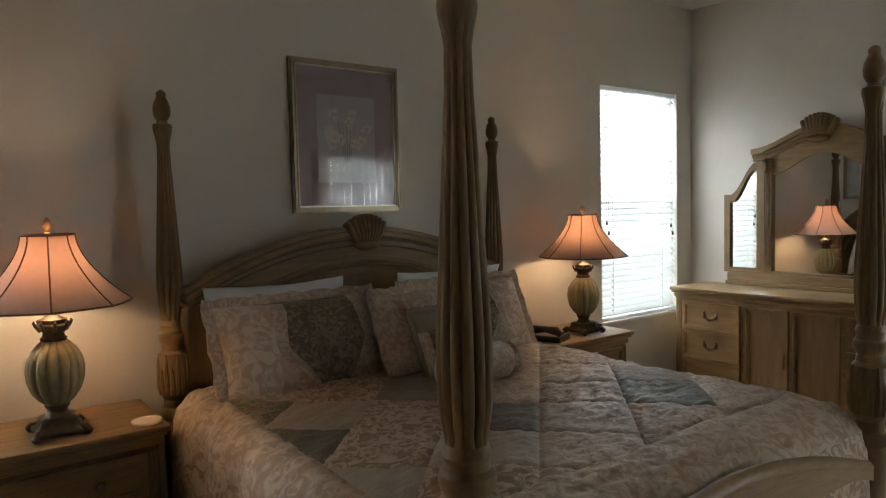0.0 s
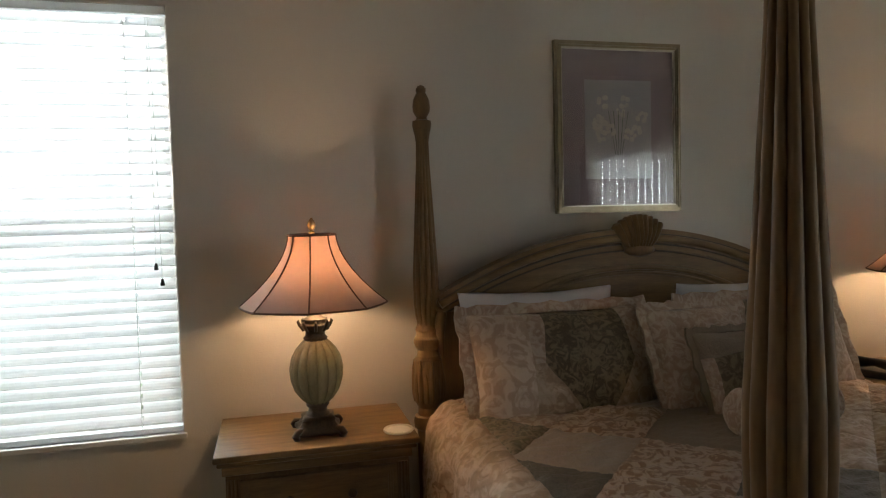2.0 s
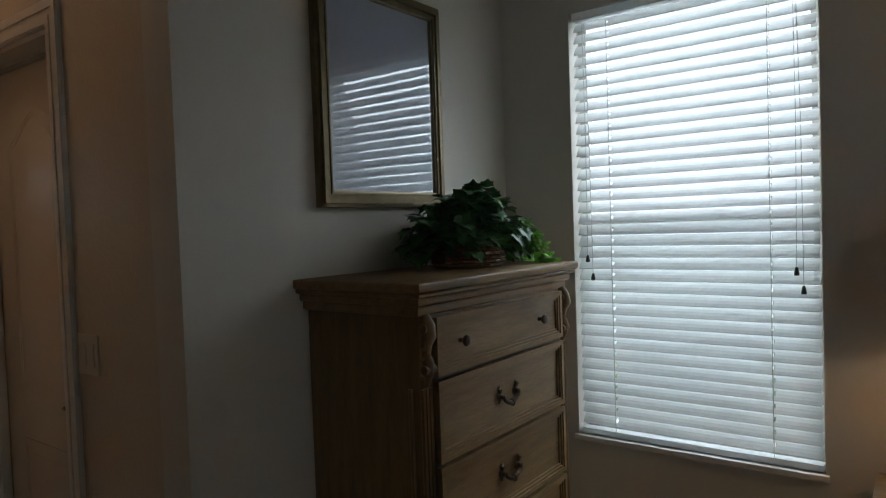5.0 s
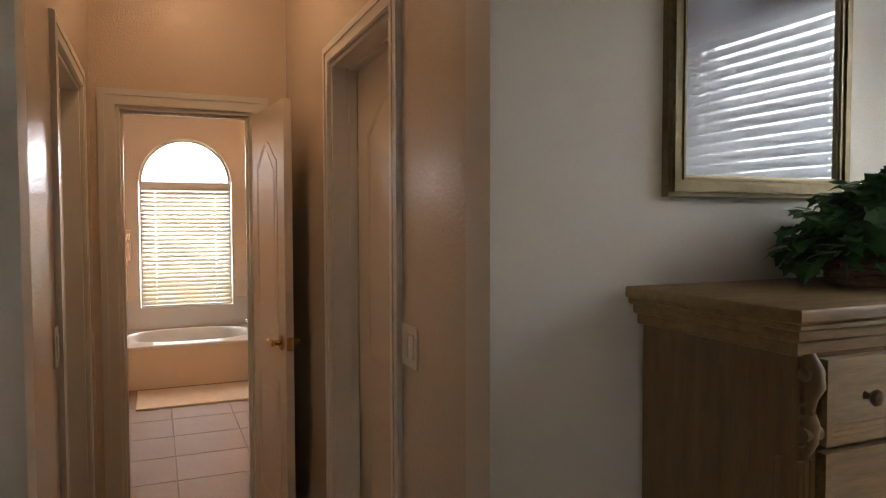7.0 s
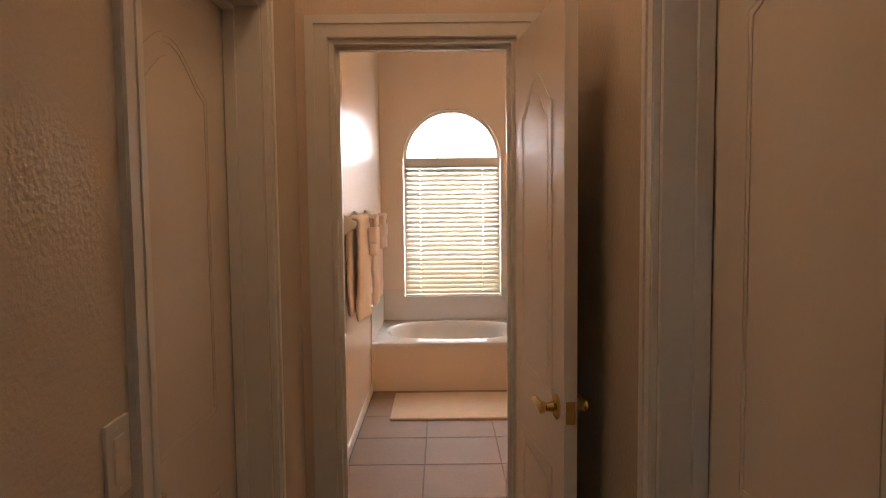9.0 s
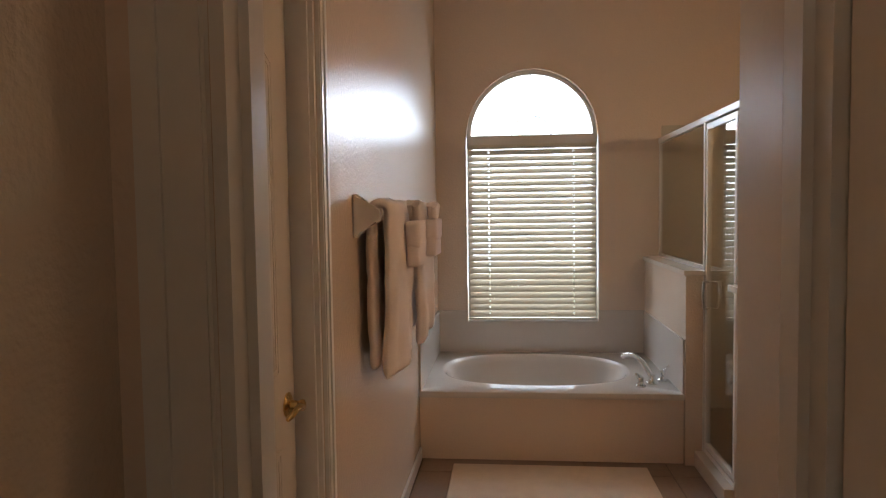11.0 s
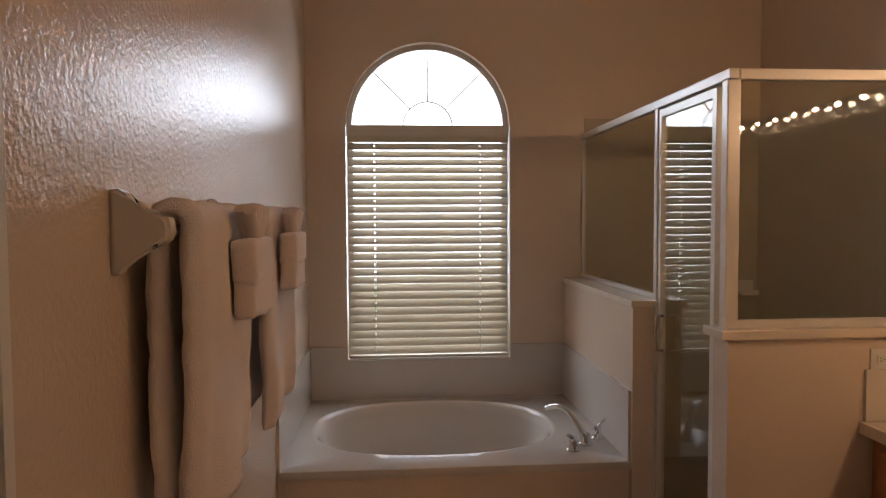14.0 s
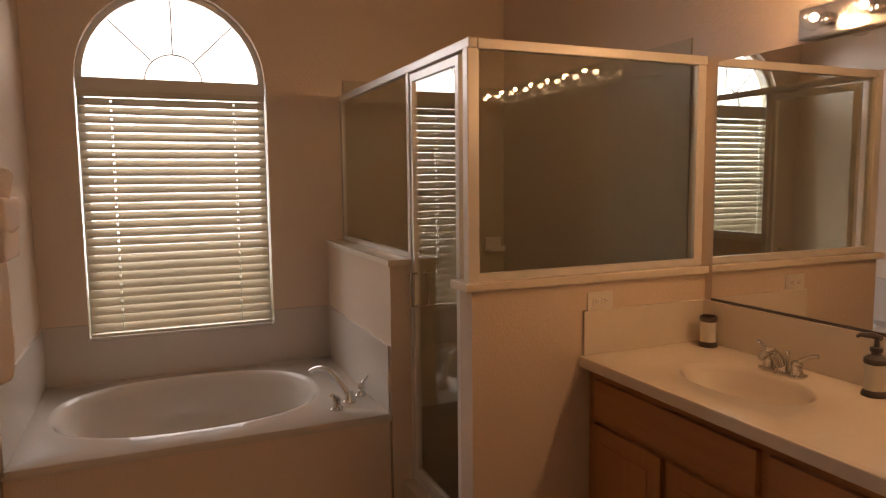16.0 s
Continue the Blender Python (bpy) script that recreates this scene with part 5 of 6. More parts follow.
for s in (-1, 1):
    x = s * (CW / 2 - 0.022)
    bm = bmesh.new()
    for q in (-0.014, 0, 0.014):
        tube([(x + q, -CD - 0.002, 0.13), (x + q, -CD - 0.002, 1.10)], 0.007, 6, bm)
    tube([(x + s * 0.024, -CD + 0.03, 0.13), (x + s * 0.024, -CD + 0.03, 1.10)], 0.007, 6, bm)
    part("fluted_pilaster", bm, M_WOOD, chest, smooth=True)
    bm = bmesh.new()
    tube([(x, -CD - 0.002, 1.285), (x, -CD - 0.014, 1.262), (x, -CD - 0.017, 1.235), (x, -CD - 0.008, 1.215), (x, -CD - 0.004, 1.19), (x, -CD - 0.011, 1.165), (x, -CD - 0.010, 1.135), (x, -CD - 0.002, 1.105)], [0.014, 0.018, 0.019, 0.015, 0.013, 0.016, 0.014, 0.005], 10, bm)
    for z in (1.255, 1.15):
        lathe([(-0.023, 0.004), (-0.020, 0.012), (0.020, 0.012), (0.023, 0.004)], 12, bm=bm, turn=pose(x, -CD - 0.012, z, 0, 90))
    for q in range(4):
        tube([(x, -CD - 0.012, 1.21 - 0.024 * q), (x + s * 0.018, -CD - 0.004, 1.20 - 0.024 * q)], [0.009, 0.004], 6, bm)
        tube([(x, -CD - 0.012, 1.21 - 0.024 * q), (x - s * 0.018, -CD - 0.004, 1.20 - 0.024 * q)], [0.009, 0.004], 6, bm)
    part("carved_corbel", bm, M_WOOD, chest, "scrolled acanthus corbel", True, 60)
for k, (a, b) in enumerate(((1.125, 1.278), (0.900, 1.112), (0.672, 0.888), (0.44, 0.660), (0.135, 0.425))):
    drawer_front(chest, -CW / 2 + 0.05, CW / 2 - 0.05, -CD - 0.001, a, b, (("knob", 0.17), ("knob", 0.80)) if k == 0 else (("bail", 0.5),))
    # Thin dark strip stands in for the shade under each drawer.
    part("drawer_shade_strip", boxes((-CW / 2 + 0.05, CW / 2 - 0.05, -CD - 0.0012, -CD + 0.002, a - 0.012, a)), M_WOOD_DARK, chest)

plant = thing("ivy_plant", (0.215, -0.60, CZ), "artificial trailing ivy in a low wicker basket", "plant")
bm = bmesh.new()
for k in range(7):
    r = 0.105 + 0.010 * math.sin(k * 0.8)
    pts = [((r + 0.004 * (-1) ** (i + k)) * math.cos(2 * math.pi * i / 40), (r + 0.004 * (-1) ** (i + k)) * math.sin(2 * math.pi * i / 40), 0.008 + 0.0125 * k) for i in range(40)]
    tube(pts, 0.0065, 5, bm, closed=True)
lathe([(0.0, 0.10), (0.006, 0.10)], 24, bm=bm)
part("basket", bm, M_WICKER, plant, "woven brown wicker basket", True)
bm = bmesh.new()
light = bmesh.new()
stems = bmesh.new()
rng = random.Random(11)


def leaf(target, p, d, size, droop):
    """One lobed ivy leaf at p that points along d."""
    d = d.normalized()
    side = d.cross(Vector((0, 0, 1)))
    side = side.normalized() if side.length > 0.01 else Vector((1, 0, 0))
    up = side.cross(d)
    pts = [(0, 0), (0.30, 0.06), (0.52, 0.02), (0.42, 0.32), (0.50, 0.52), (0.22, 0.62), (0, 1.0)]
    left = [target.verts.new(p + size * (v * d - u * side + (0.16 * u - 0.3 * v * v * droop) * up)) for u, v in pts[1:-1]]
    right = [target.verts.new(p + size * (v * d + u * side + (0.16 * u - 0.3 * v * v * droop) * up)) for u, v in pts[1:-1]]
    a = target.verts.new(p)
    tip = target.verts.new(p + size * (d - 0.3 * droop * up))
    mid = target.verts.new(p + size * (0.5 * d - 0.06 * up))
    for line in (left, right):
        chain = [a] + line + [tip]
        for u, v in zip(chain, chain[1:]):
            target.faces.new((mid, u, v))


# a mound of drooping sprays over the basket, thicker at the back
for k in range(210):
    a = rng.uniform(0, 2 * math.pi)
    rise = rng.uniform(-0.12, 1.0)
    flat = math.sqrt(max(0.05, 1 - rise * rise))
    size = rng.uniform(0.82, 1.04)
    end = Vector((0.165 * flat * math.cos(a) * size, 0.01 + 0.225 * flat * math.sin(a) * size, 0.06 + 0.195 * rise * size))
    if end.z < 0.075 and end.x > 0.06 and abs(end.y) < 0.11:
        continue
    start = Vector((end.x * 0.25, end.y * 0.3, 0.075))
    mid = (start + end) / 2 + Vector((0, 0, 0.045))
    pts = [(1 - f) ** 2 * start + 2 * f * (1 - f) * mid + f * f * end for f in [q / 4 for q in range(5)]]
    for q in pts:
        q.z = max(q.z, 0.02)
    tube(pts, 0.0015, 4, stems)
    outward = Vector((end.x, end.y, 0.02)).normalized()
    for q in range(1, 5):
        for turn in range(2):
            d = outward * rng.uniform(0.3, 1.0) + Vector((rng.gauss(0, 0.6), rng.gauss(0, 0.6), rng.gauss(-0.35, 0.35)))
            leaf(bm, pts[q] + Vector((rng.gauss(0, 0.008), rng.gauss(0, 0.008), 0.006)), d, rng.uniform(0.034, 0.062), rng.uniform(0.3, 1.1))
for k in range(13):
    y0 = rng.uniform(0.10, 0.20)
    x0 = rng.uniform(-0.02, 0.15)
    reach = rng.uniform(0.10, 0.19)
    pts = [Vector((x0 * (0.5 + 0.5 * f) + 0.03, y0 * 0.7 + reach * f, 0.14 + 0.05 * f - 0.185 * f * f + 0.015 * math.sin(k))) for f in [q / 7 for q in range(8)]]
    tube(pts, 0.0014, 4, stems)
    for q in range(1, 8):
        for turn in range(2):
            d = Vector((rng.gauss(0.2, 0.7), rng.gauss(0.5, 0.7), rng.gauss(-0.5, 0.4)))
            p = pts[q].copy()
            p.z = max(p.z, 0.014)
            leaf(light, p, d, rng.uniform(0.030, 0.048), rng.uniform(0.2, 0.9))
part("foliage", bm, M_LEAF, plant, "dark green ivy leaves")
part("new_foliage", light, M_LEAF_LIGHT, plant, "bright green young trailing leaves")
part("stem_tangle", stems, M_STEM, plant)

# ---- dresser with mirror ----
DX = 6.055
dresser = thing("dresser", (DX, -0.99, 0), "long washed-pine dresser with doors and drawers", "dresser", turn=-90)
DW, DD, DZ = 1.66, 0.435, 0.885
part("carcase", soft_box(-DW / 2, DW / 2, -DD, -0.012, 0.09, DZ - 0.07, 0.006), M_WOOD_H, dresser)
part("dresser_top", stepped_top(DW, DD, DZ, ((0.03, -0.026, 0), (0.022, -0.042, -0.026), (0.008, -0.072, -0.042))), M_WOOD_H, dresser, "moulded pine top", True, 50)
part("plinth", stepped_top(DW, DD, 0.10, ((0.005, -0.02, 0.0), (0.015, -0.10, -0.02))), M_WOOD_H, dresser)
for s in (-1, 1):
    bm = bmesh.new()
    x = s * (DW / 2 - 0.03)
    for q in (-0.014, 0, 0.014):
        tube([(x + q, -DD - 0.002, 0.12), (x + q, -DD - 0.002, DZ - 0.08)], 0.007, 6, bm)
    part("fluted_pilaster", bm, M_WOOD, dresser, smooth=True)
    for a, b in ((0.60, 0.79), (0.395, 0.585), (0.13, 0.38)):
        lo, hi = sorted((s * 0.765, s * 0.335))
        drawer_front(dresser, lo, hi, -DD - 0.001, a, b, (("bail", 0.5),))
    lo, hi = sorted((s * 0.295, s * 0.012))
    d = drawer_front(dresser, lo, hi, -DD - 0.001, 0.13, 0.79, (), M_WOOD, "cabinet_door")
    pull(d, s * 0.035, -DD - 0.007, 0.46, "drop")
mirror = thing("dresser_mirror", (DX, -1.0, DZ), "three-panel pine dresser mirror with shell crest", "mirror", turn=-90)
part("mirror_base", stepped_top(1.30, 0.05, 0.11, ((0.0, -0.02, 0.0), (0.01, -0.08, -0.02), (0.02, -0.11, -0.08))), M_WOOD_H, mirror)


def mirror_arch(x, drop=0.0):
    u = min(1.0, abs(x) / 0.47)
    return 0.97 + 0.135 * (0.5 + 0.5 * math.cos(math.pi * u)) - drop


xm = [-0.47 + 0.94 * i / 32 for i in range(33)]
for lo, hi, d in ((0.0, 0.035, 0.085), (0.035, 0.06, 0.065), (0.06, 0.085, 0.05)):
    part("arched_cornice", ribbon([(x, mirror_arch(x, hi)) for x in xm], [(x, mirror_arch(x, lo)) for x in xm], "y", -0.006, -d), M_WOOD_H, mirror)
xg = [-0.345 + 0.69 * i / 32 for i in range(33)]
part("head_panel", ribbon([(x, mirror_arch(x * 1.28, 0.19)) for x in xg], [(x, mirror_arch(x, 0.08)) for x in xg], "y", -0.008, -0.04), M_WOOD_H, mirror)
glass_line = [(-0.34, 0.10)] + [(x, mirror_arch(x * 1.28, 0.185)) for x in xg] + [(0.34, 0.10)]
part("mirror_glass", extrude_outline(glass_line, "y", -0.020, -0.026), M_MIRROR, mirror, "silvered mirror glass")
part("backing", extrude_outline([(u * 0.99, v) for u, v in glass_line], "y", -0.006, -0.018), M_WOOD_DARK, mirror)
for s in (-1, 1):
    lo, hi = sorted((s * 0.335, s * 0.405))
    part("stile", soft_box(lo, hi, -0.055, -0.006, 0.10, 0.90, 0.006), M_WOOD, mirror)
    bm = bmesh.new()
    for q in (0.355, 0.37, 0.385):
        tube([(s * q, -0.057, 0.14), (s * q, -0.057, 0.80)], 0.006, 6, bm)
    tube([(s * 0.37, -0.06, 0.895), (s * 0.37, -0.078, 0.87), (s * 0.37, -0.066, 0.84), (s * 0.37, -0.072, 0.815), (s * 0.37, -0.058, 0.79)], [0.014, 0.02, 0.015, 0.016, 0.005], 8, bm)
    part("carved_corbel", bm, M_WOOD, mirror, smooth=True)
    wing = part("side_mirror", bmesh.new(), M_WOOD, mirror)

    def wing_top(f, drop=0.0):
        return 0.655 + 0.225 * (0.5 - 0.5 * math.cos(math.pi * min(1, max(0, (f - 0.15) / 0.7)))) - drop

    us = [i / 20 for i in range(21)]
    def wx(f):
        return s * (0.695 - 0.29 * f)
    outer = [(wx(0), 0.09)] + [(wx(f), wing_top(f)) for f in us] + [(wx(1), 0.09)]
    inner = [(wx(0.15), 0.125)] + [(wx(0.15 + 0.70 * f), wing_top(0.1 + 0.8 * f, 0.055)) for f in us] + [(wx(0.85), 0.125)]
    part("wing_frame", ribbon(inner, outer, "y", -0.008, -0.042, None, True), M_WOOD, wing)
    part("mirror_glass", extrude_outline(inner, "y", -0.012, -0.02), M_MIRROR, wing, "silvered side mirror glass")
shell((0.0, 0.98, -0.075), 0.25, 0.19, "y", -1, mirror)

# ---- bathroom ----
TX, TY0, TY1, TZ = -5.398, BATH_S, -1.046, 0.392
tub = thing("bathtub", (0, 0, 0), "glossy bone-white acrylic oval soaking tub in a deck", "bathtub")
CXB, CYB, RX, RY = -5.965, -1.84, 0.425, 0.575
bm = bmesh.new()
n = 64
ov = [(CXB + RX * math.copysign(abs(math.cos(2 * math.pi * i / n)) ** 0.8, math.cos(2 * math.pi * i / n)), CYB + RY * math.copysign(abs(math.sin(2 * math.pi * i / n)) ** 0.85, math.sin(2 * math.pi * i / n))) for i in range(n)]


def to_edge(x, y):
    """The point of the deck's rim that lies beyond (x, y) as seen from the middle of the basin."""
    dx, dy = x - CXB, y - CYB
    k = min(((TX if dx > 0 else BATH_W) - CXB) / dx if abs(dx) > 1e-6 else 1e9, ((TY1 if dy > 0 else TY0) - CYB) / dy if abs(dy) > 1e-6 else 1e9)
    return CXB + dx * k, CYB + dy * k


def ring_at(scale, z, shift=0.0):
    return [bm.verts.new((CXB + (x - CXB) * scale, CYB + (y - CYB) * scale + shift, z)) for x, y in ov]


rim = [to_edge(x, y) for x, y in ov]
for cx_, cy_ in ((BATH_W, TY0), (BATH_W, TY1), (TX, TY0), (TX, TY1)):
    near = min(range(n), key=lambda q: (rim[q][0] - cx_) ** 2 + (rim[q][1] - cy_) ** 2)
    rim[near] = (cx_, cy_)
rings = [[bm.verts.new((x, y, TZ - 0.035)) for x, y in rim], [bm.verts.new((x, y, TZ - 0.004)) for x, y in rim], [bm.verts.new((x + 0.006 * (CXB - x), y + 0.006 * (CYB - y), TZ)) for x, y in rim]]
rings += [ring_at(1.05, TZ), ring_at(1.03, TZ + 0.006), ring_at(1.0, TZ + 0.004), ring_at(0.975, TZ - 0.012), ring_at(0.955, TZ - 0.05), ring_at(0.90, TZ - 0.18), ring_at(0.82, TZ - 0.29), ring_at(0.68, TZ - 0.33), ring_at(0.3, TZ - 0.34)]
for a, b in zip(rings, rings[1:]):
    for i in range(n):
        bm.faces.new((a[i], a[(i + 1) % n], b[(i + 1) % n], b[i]))
bm.faces.new(rings[-1])
part("basin", bm, M_ACRYLIC, tub, "glossy bone-white oval basin and rim", True, 50)
part("overflow_drain", lathe([(0, 0.011), (0.003, 0.010), (0.004, 0.004)], 16, turn=pose(CXB + RX * 0.93, CYB - 0.02, TZ - 0.09, 0, -75)), M_PEWTER, tub, "small dark jet in basin wall", True)
part("apron", soft_box(TX - 0.05, TX - 0.012, TY0 + 0.002, TY1 - 0.002, 0.0, TZ - 0.034, 0.003), M_HALL, tub, "beige painted tub apron")
structure("trim_tub_surround", boxes((BATH_W, BATH_W + 0.012, TY0 + 0.012, TY1, TZ - 0.02, SILL - 0.004), (BATH_W, BATH_W + 0.012, TY0 + 0.012, AC - AR - GAP - 0.001, SILL - 0.004, 0.692), (BATH_W, BATH_W + 0.012, AC + AR + GAP + 0.001, TY1, SILL - 0.004, 0.692), (BATH_W + 0.012, TX, TY0, TY0 + 0.012, TZ - 0.02, 0.692)), M_ACRYLIC, "white marble splash panels round the tub")

# half walls of the shower, with caps
HW1, HW2 = 1.045, 1.02
structure("wall_half_tub", boxes((BATH_W, TX - 0.012, TY1, -0.935, 0, HW1), (TX - 0.012, -5.385, TY1, -0.935, 0, HW1)), M_HALL, "beige half wall between tub and shower")
structure("trim_half_wall_cap", soft_box(BATH_W, -5.365, TY1 - 0.015, -0.92, HW1, HW1 + 0.028, 0.004), M_MARBLE, "cream marble cap on half wall")
structure("trim_half_wall_splash", boxes((BATH_W + 0.012, TX - 0.006, TY1 - 0.010, TY1, TZ, 0.692)), M_ACRYLIC, "white marble splash panel on half wall")
structure("wall_half_vanity", boxes((-4.865, -4.765, -0.955, BATH_N, 0, HW2)), M_HALL, "beige half wall between vanity and shower")
structure("trim_half_wall_cap", soft_box(-4.885, -4.745, -0.985, BATH_N, HW2, HW2 + 0.03, 0.004), M_MARBLE, "cream marble cap on half wall")
structure("trim_shower_curb", soft_box(-5.385, -4.865, -1.0, -0.88, 0.0, 0.085, 0.006), M_MARBLE, "cream marble shower curb")
structure("trim_shower_tile", boxes((BATH_W, BATH_W + 0.008, -0.935, BATH_N, 0.0, 1.98), (BATH_W + 0.008, -4.87, BATH_N - 0.008, BATH_N, 0.0, 1.98)), M_SHOWER_WALL, "sand-grey shower wall panels")

shower = thing("shower_enclosure", (0, 0, 0), "white-framed glass shower enclosure on half walls", "shower")
GY, GX, GT = -0.94, -4.80, 1.893
f = 0.024


def rail(x0, x1, y0, y1, z0, z1, name="frame_rail"):
    return part(name, soft_box(x0, x1, y0, y1, z0, z1, 0.004), M_ALU, shower)


rail(BATH_W, GX + f, GY - f / 2 - 0.004, GY + f / 2 + 0.004, GT - 0.035, GT)
rail(GX - f / 2 - 0.004, GX + f / 2 + 0.004, GY + f, BATH_N, GT - 0.035, GT)
rail(BATH_W, -5.385, GY - f / 2, GY + f / 2, HW1 + 0.028, HW1 + 0.05)
rail(GX - f / 2, GX + f / 2, GY + f, BATH_N, HW2 + 0.03, HW2 + 0.058)
rail(BATH_W, BATH_W + 0.022, GY - f / 2, GY + f / 2, HW1 + 0.05, GT - 0.035, "frame_post")
rail(GX - f / 2, GX + f / 2, BATH_N - 0.042, BATH_N, HW2 + 0.058, GT - 0.035, "frame_post")
rail(GX - 0.02, GX + 0.02, GY - 0.02, GY + f, HW2 + 0.03, GT - 0.035, "frame_post")
rail(-5.400, -5.368, GY - 0.016, GY + 0.016, 0.085, GT - 0.035, "frame_post")
rail(-5.365, -4.885, GY - 0.012, GY + 0.012, 0.085, 0.11)
for row in ((BATH_W + 0.02, -5.40, GY - 0.003, GY + 0.003, HW1 + 0.045, GT - 0.03), (GX - 0.003, GX + 0.003, GY + 0.02, BATH_N - 0.02, HW2 + 0.05, GT - 0.03)):
    g = part("glass_pane", boxes(row), M_SHOWER, shower, "tinted shower glass")
door = part("shower_door", ribbon([(-5.335, 0.145), (-5.335, GT - 0.075), (-4.90, GT - 0.075), (-4.90, 0.145)], [(-5.358, 0.12), (-5.358, GT - 0.045), (-4.872, GT - 0.045), (-4.872, 0.12)], "y", GY - 0.012, GY + 0.012, None, True), M_ALU, shower, "framed swinging glass door")
part("door_glass", boxes((-5.34, -4.895, GY - 0.003, GY + 0.003, 0.14, GT - 0.07)), M_SHOWER, door, "tinted door glass")
part("door_handle", tube([(-5.30, GY - 0.012, 1.02), (-5.30, GY - 0.04, 1.02), (-5.30, GY - 0.045, 0.95), (-5.30, GY - 0.04, 0.88), (-5.30, GY - 0.012, 0.88)], 0.007, 8), M_CHROME, door, "small white pull handle", True)
dish = thing("soap_dish", (BATH_W + 0.008, 0.022, 1.005), "white ceramic soap dish in shower corner", "soap dish", turn=90)
part("back_plate", soft_box(-0.055, 0.055, -0.010, 0, -0.05, 0.04, 0.006), M_CERAMIC, dish)
part("tray", soft_box(-0.052, 0.052, -0.075, -0.008, -0.045, -0.025, 0.008, 3), M_CERAMIC, dish, smooth=True)
part("front_lip", soft_box(-0.052, 0.052, -0.077, -0.066, -0.045, -0.012, 0.005), M_CERAMIC, dish)


def roman_faucet(place, turn, label, spread, reach, height, name="tub_faucet"):
    """A chrome faucet: arched spout between two lever handles."""
    ob = thing(name, place, label, "faucet", turn=turn)
    part("spout_base", lathe([(0, 0.030), (0.006, 0.031), (0.012, 0.026), (0.02, 0.022), (0.05, 0.019)], 20), M_CHROME, ob, smooth=True)
    pts = []
    for q in range(13):
        pts.append((0, -reach * (q / 12) ** 1.1, 0.02 + height * math.sin(min(1.0, q / 8.5) * math.pi / 2) - 0.022 * max(0, (q - 8) / 4) ** 2))
    part("spout", tube(pts, [0.021, 0.0205, 0.020, 0.0195, 0.019, 0.018, 0.0175, 0.017, 0.016, 0.016, 0.016, 0.0155, 0.014], 14, flat=0.85), M_CHROME, ob, "arched chrome spout", True)
    for s in (-1, 1):
        h = part("valve", lathe([(0, 0.028), (0.006, 0.029), (0.012, 0.022), (0.03, 0.017), (0.045, 0.020), (0.055, 0.016), (0.060, 0.006)], 18, (s * spread, 0)), M_CHROME, ob, smooth=True)
        part("lever", tube([(s * spread, 0, 0.05), (s * (spread + 0.02), 0.004, 0.066), (s * (spread + 0.05), 0.012, 0.082), (s * (spread + 0.066), 0.016, 0.084)], [0.010, 0.008, 0.007, 0.008], 10), M_CHROME, h, "chrome lever handle", True)
    return ob


roman_faucet((-5.62, -1.175, TZ + 0.002), -47, "polished chrome tub faucet with two levers", 0.105, 0.21, 0.125)

# towel rail and towels
bar = thing("towel_bar", (0, BATH_S, 1.40), "white ceramic double towel bar on wall", "towel bar")
for x in (-3.86, -4.46, -5.08):
    out = [(0.0, -0.075), (0.0, 0.068), (0.014, 0.070), (0.026, 0.062), (0.034, 0.046), (0.050, 0.032), (0.075, 0.026), (0.096, 0.021), (0.100, 0.003), (0.095, -0.017), (0.078, -0.027), (0.050, -0.033), (0.030, -0.045), (0.018, -0.063), (0.012, -0.075)]
    bm = extrude_outline(out, "x", x - 0.022, x + 0.022)
    bmesh.ops.bevel(bm, geom=[e for e in bm.edges if abs(e.verts[0].co.x - e.verts[1].co.x) < 1e-5], offset=0.007, segments=3, affect="EDGES")
    part("bracket", bm, M_CERAMIC, bar, "glazed white ceramic bracket", True, 50)
for a, b in ((-3.87, -4.45), (-4.47, -5.07)):
    part("rod", tube([(a, 0.078, -0.003), (b, 0.078, -0.003)], 0.010, 12), M_CERAMIC, bar, smooth=True)


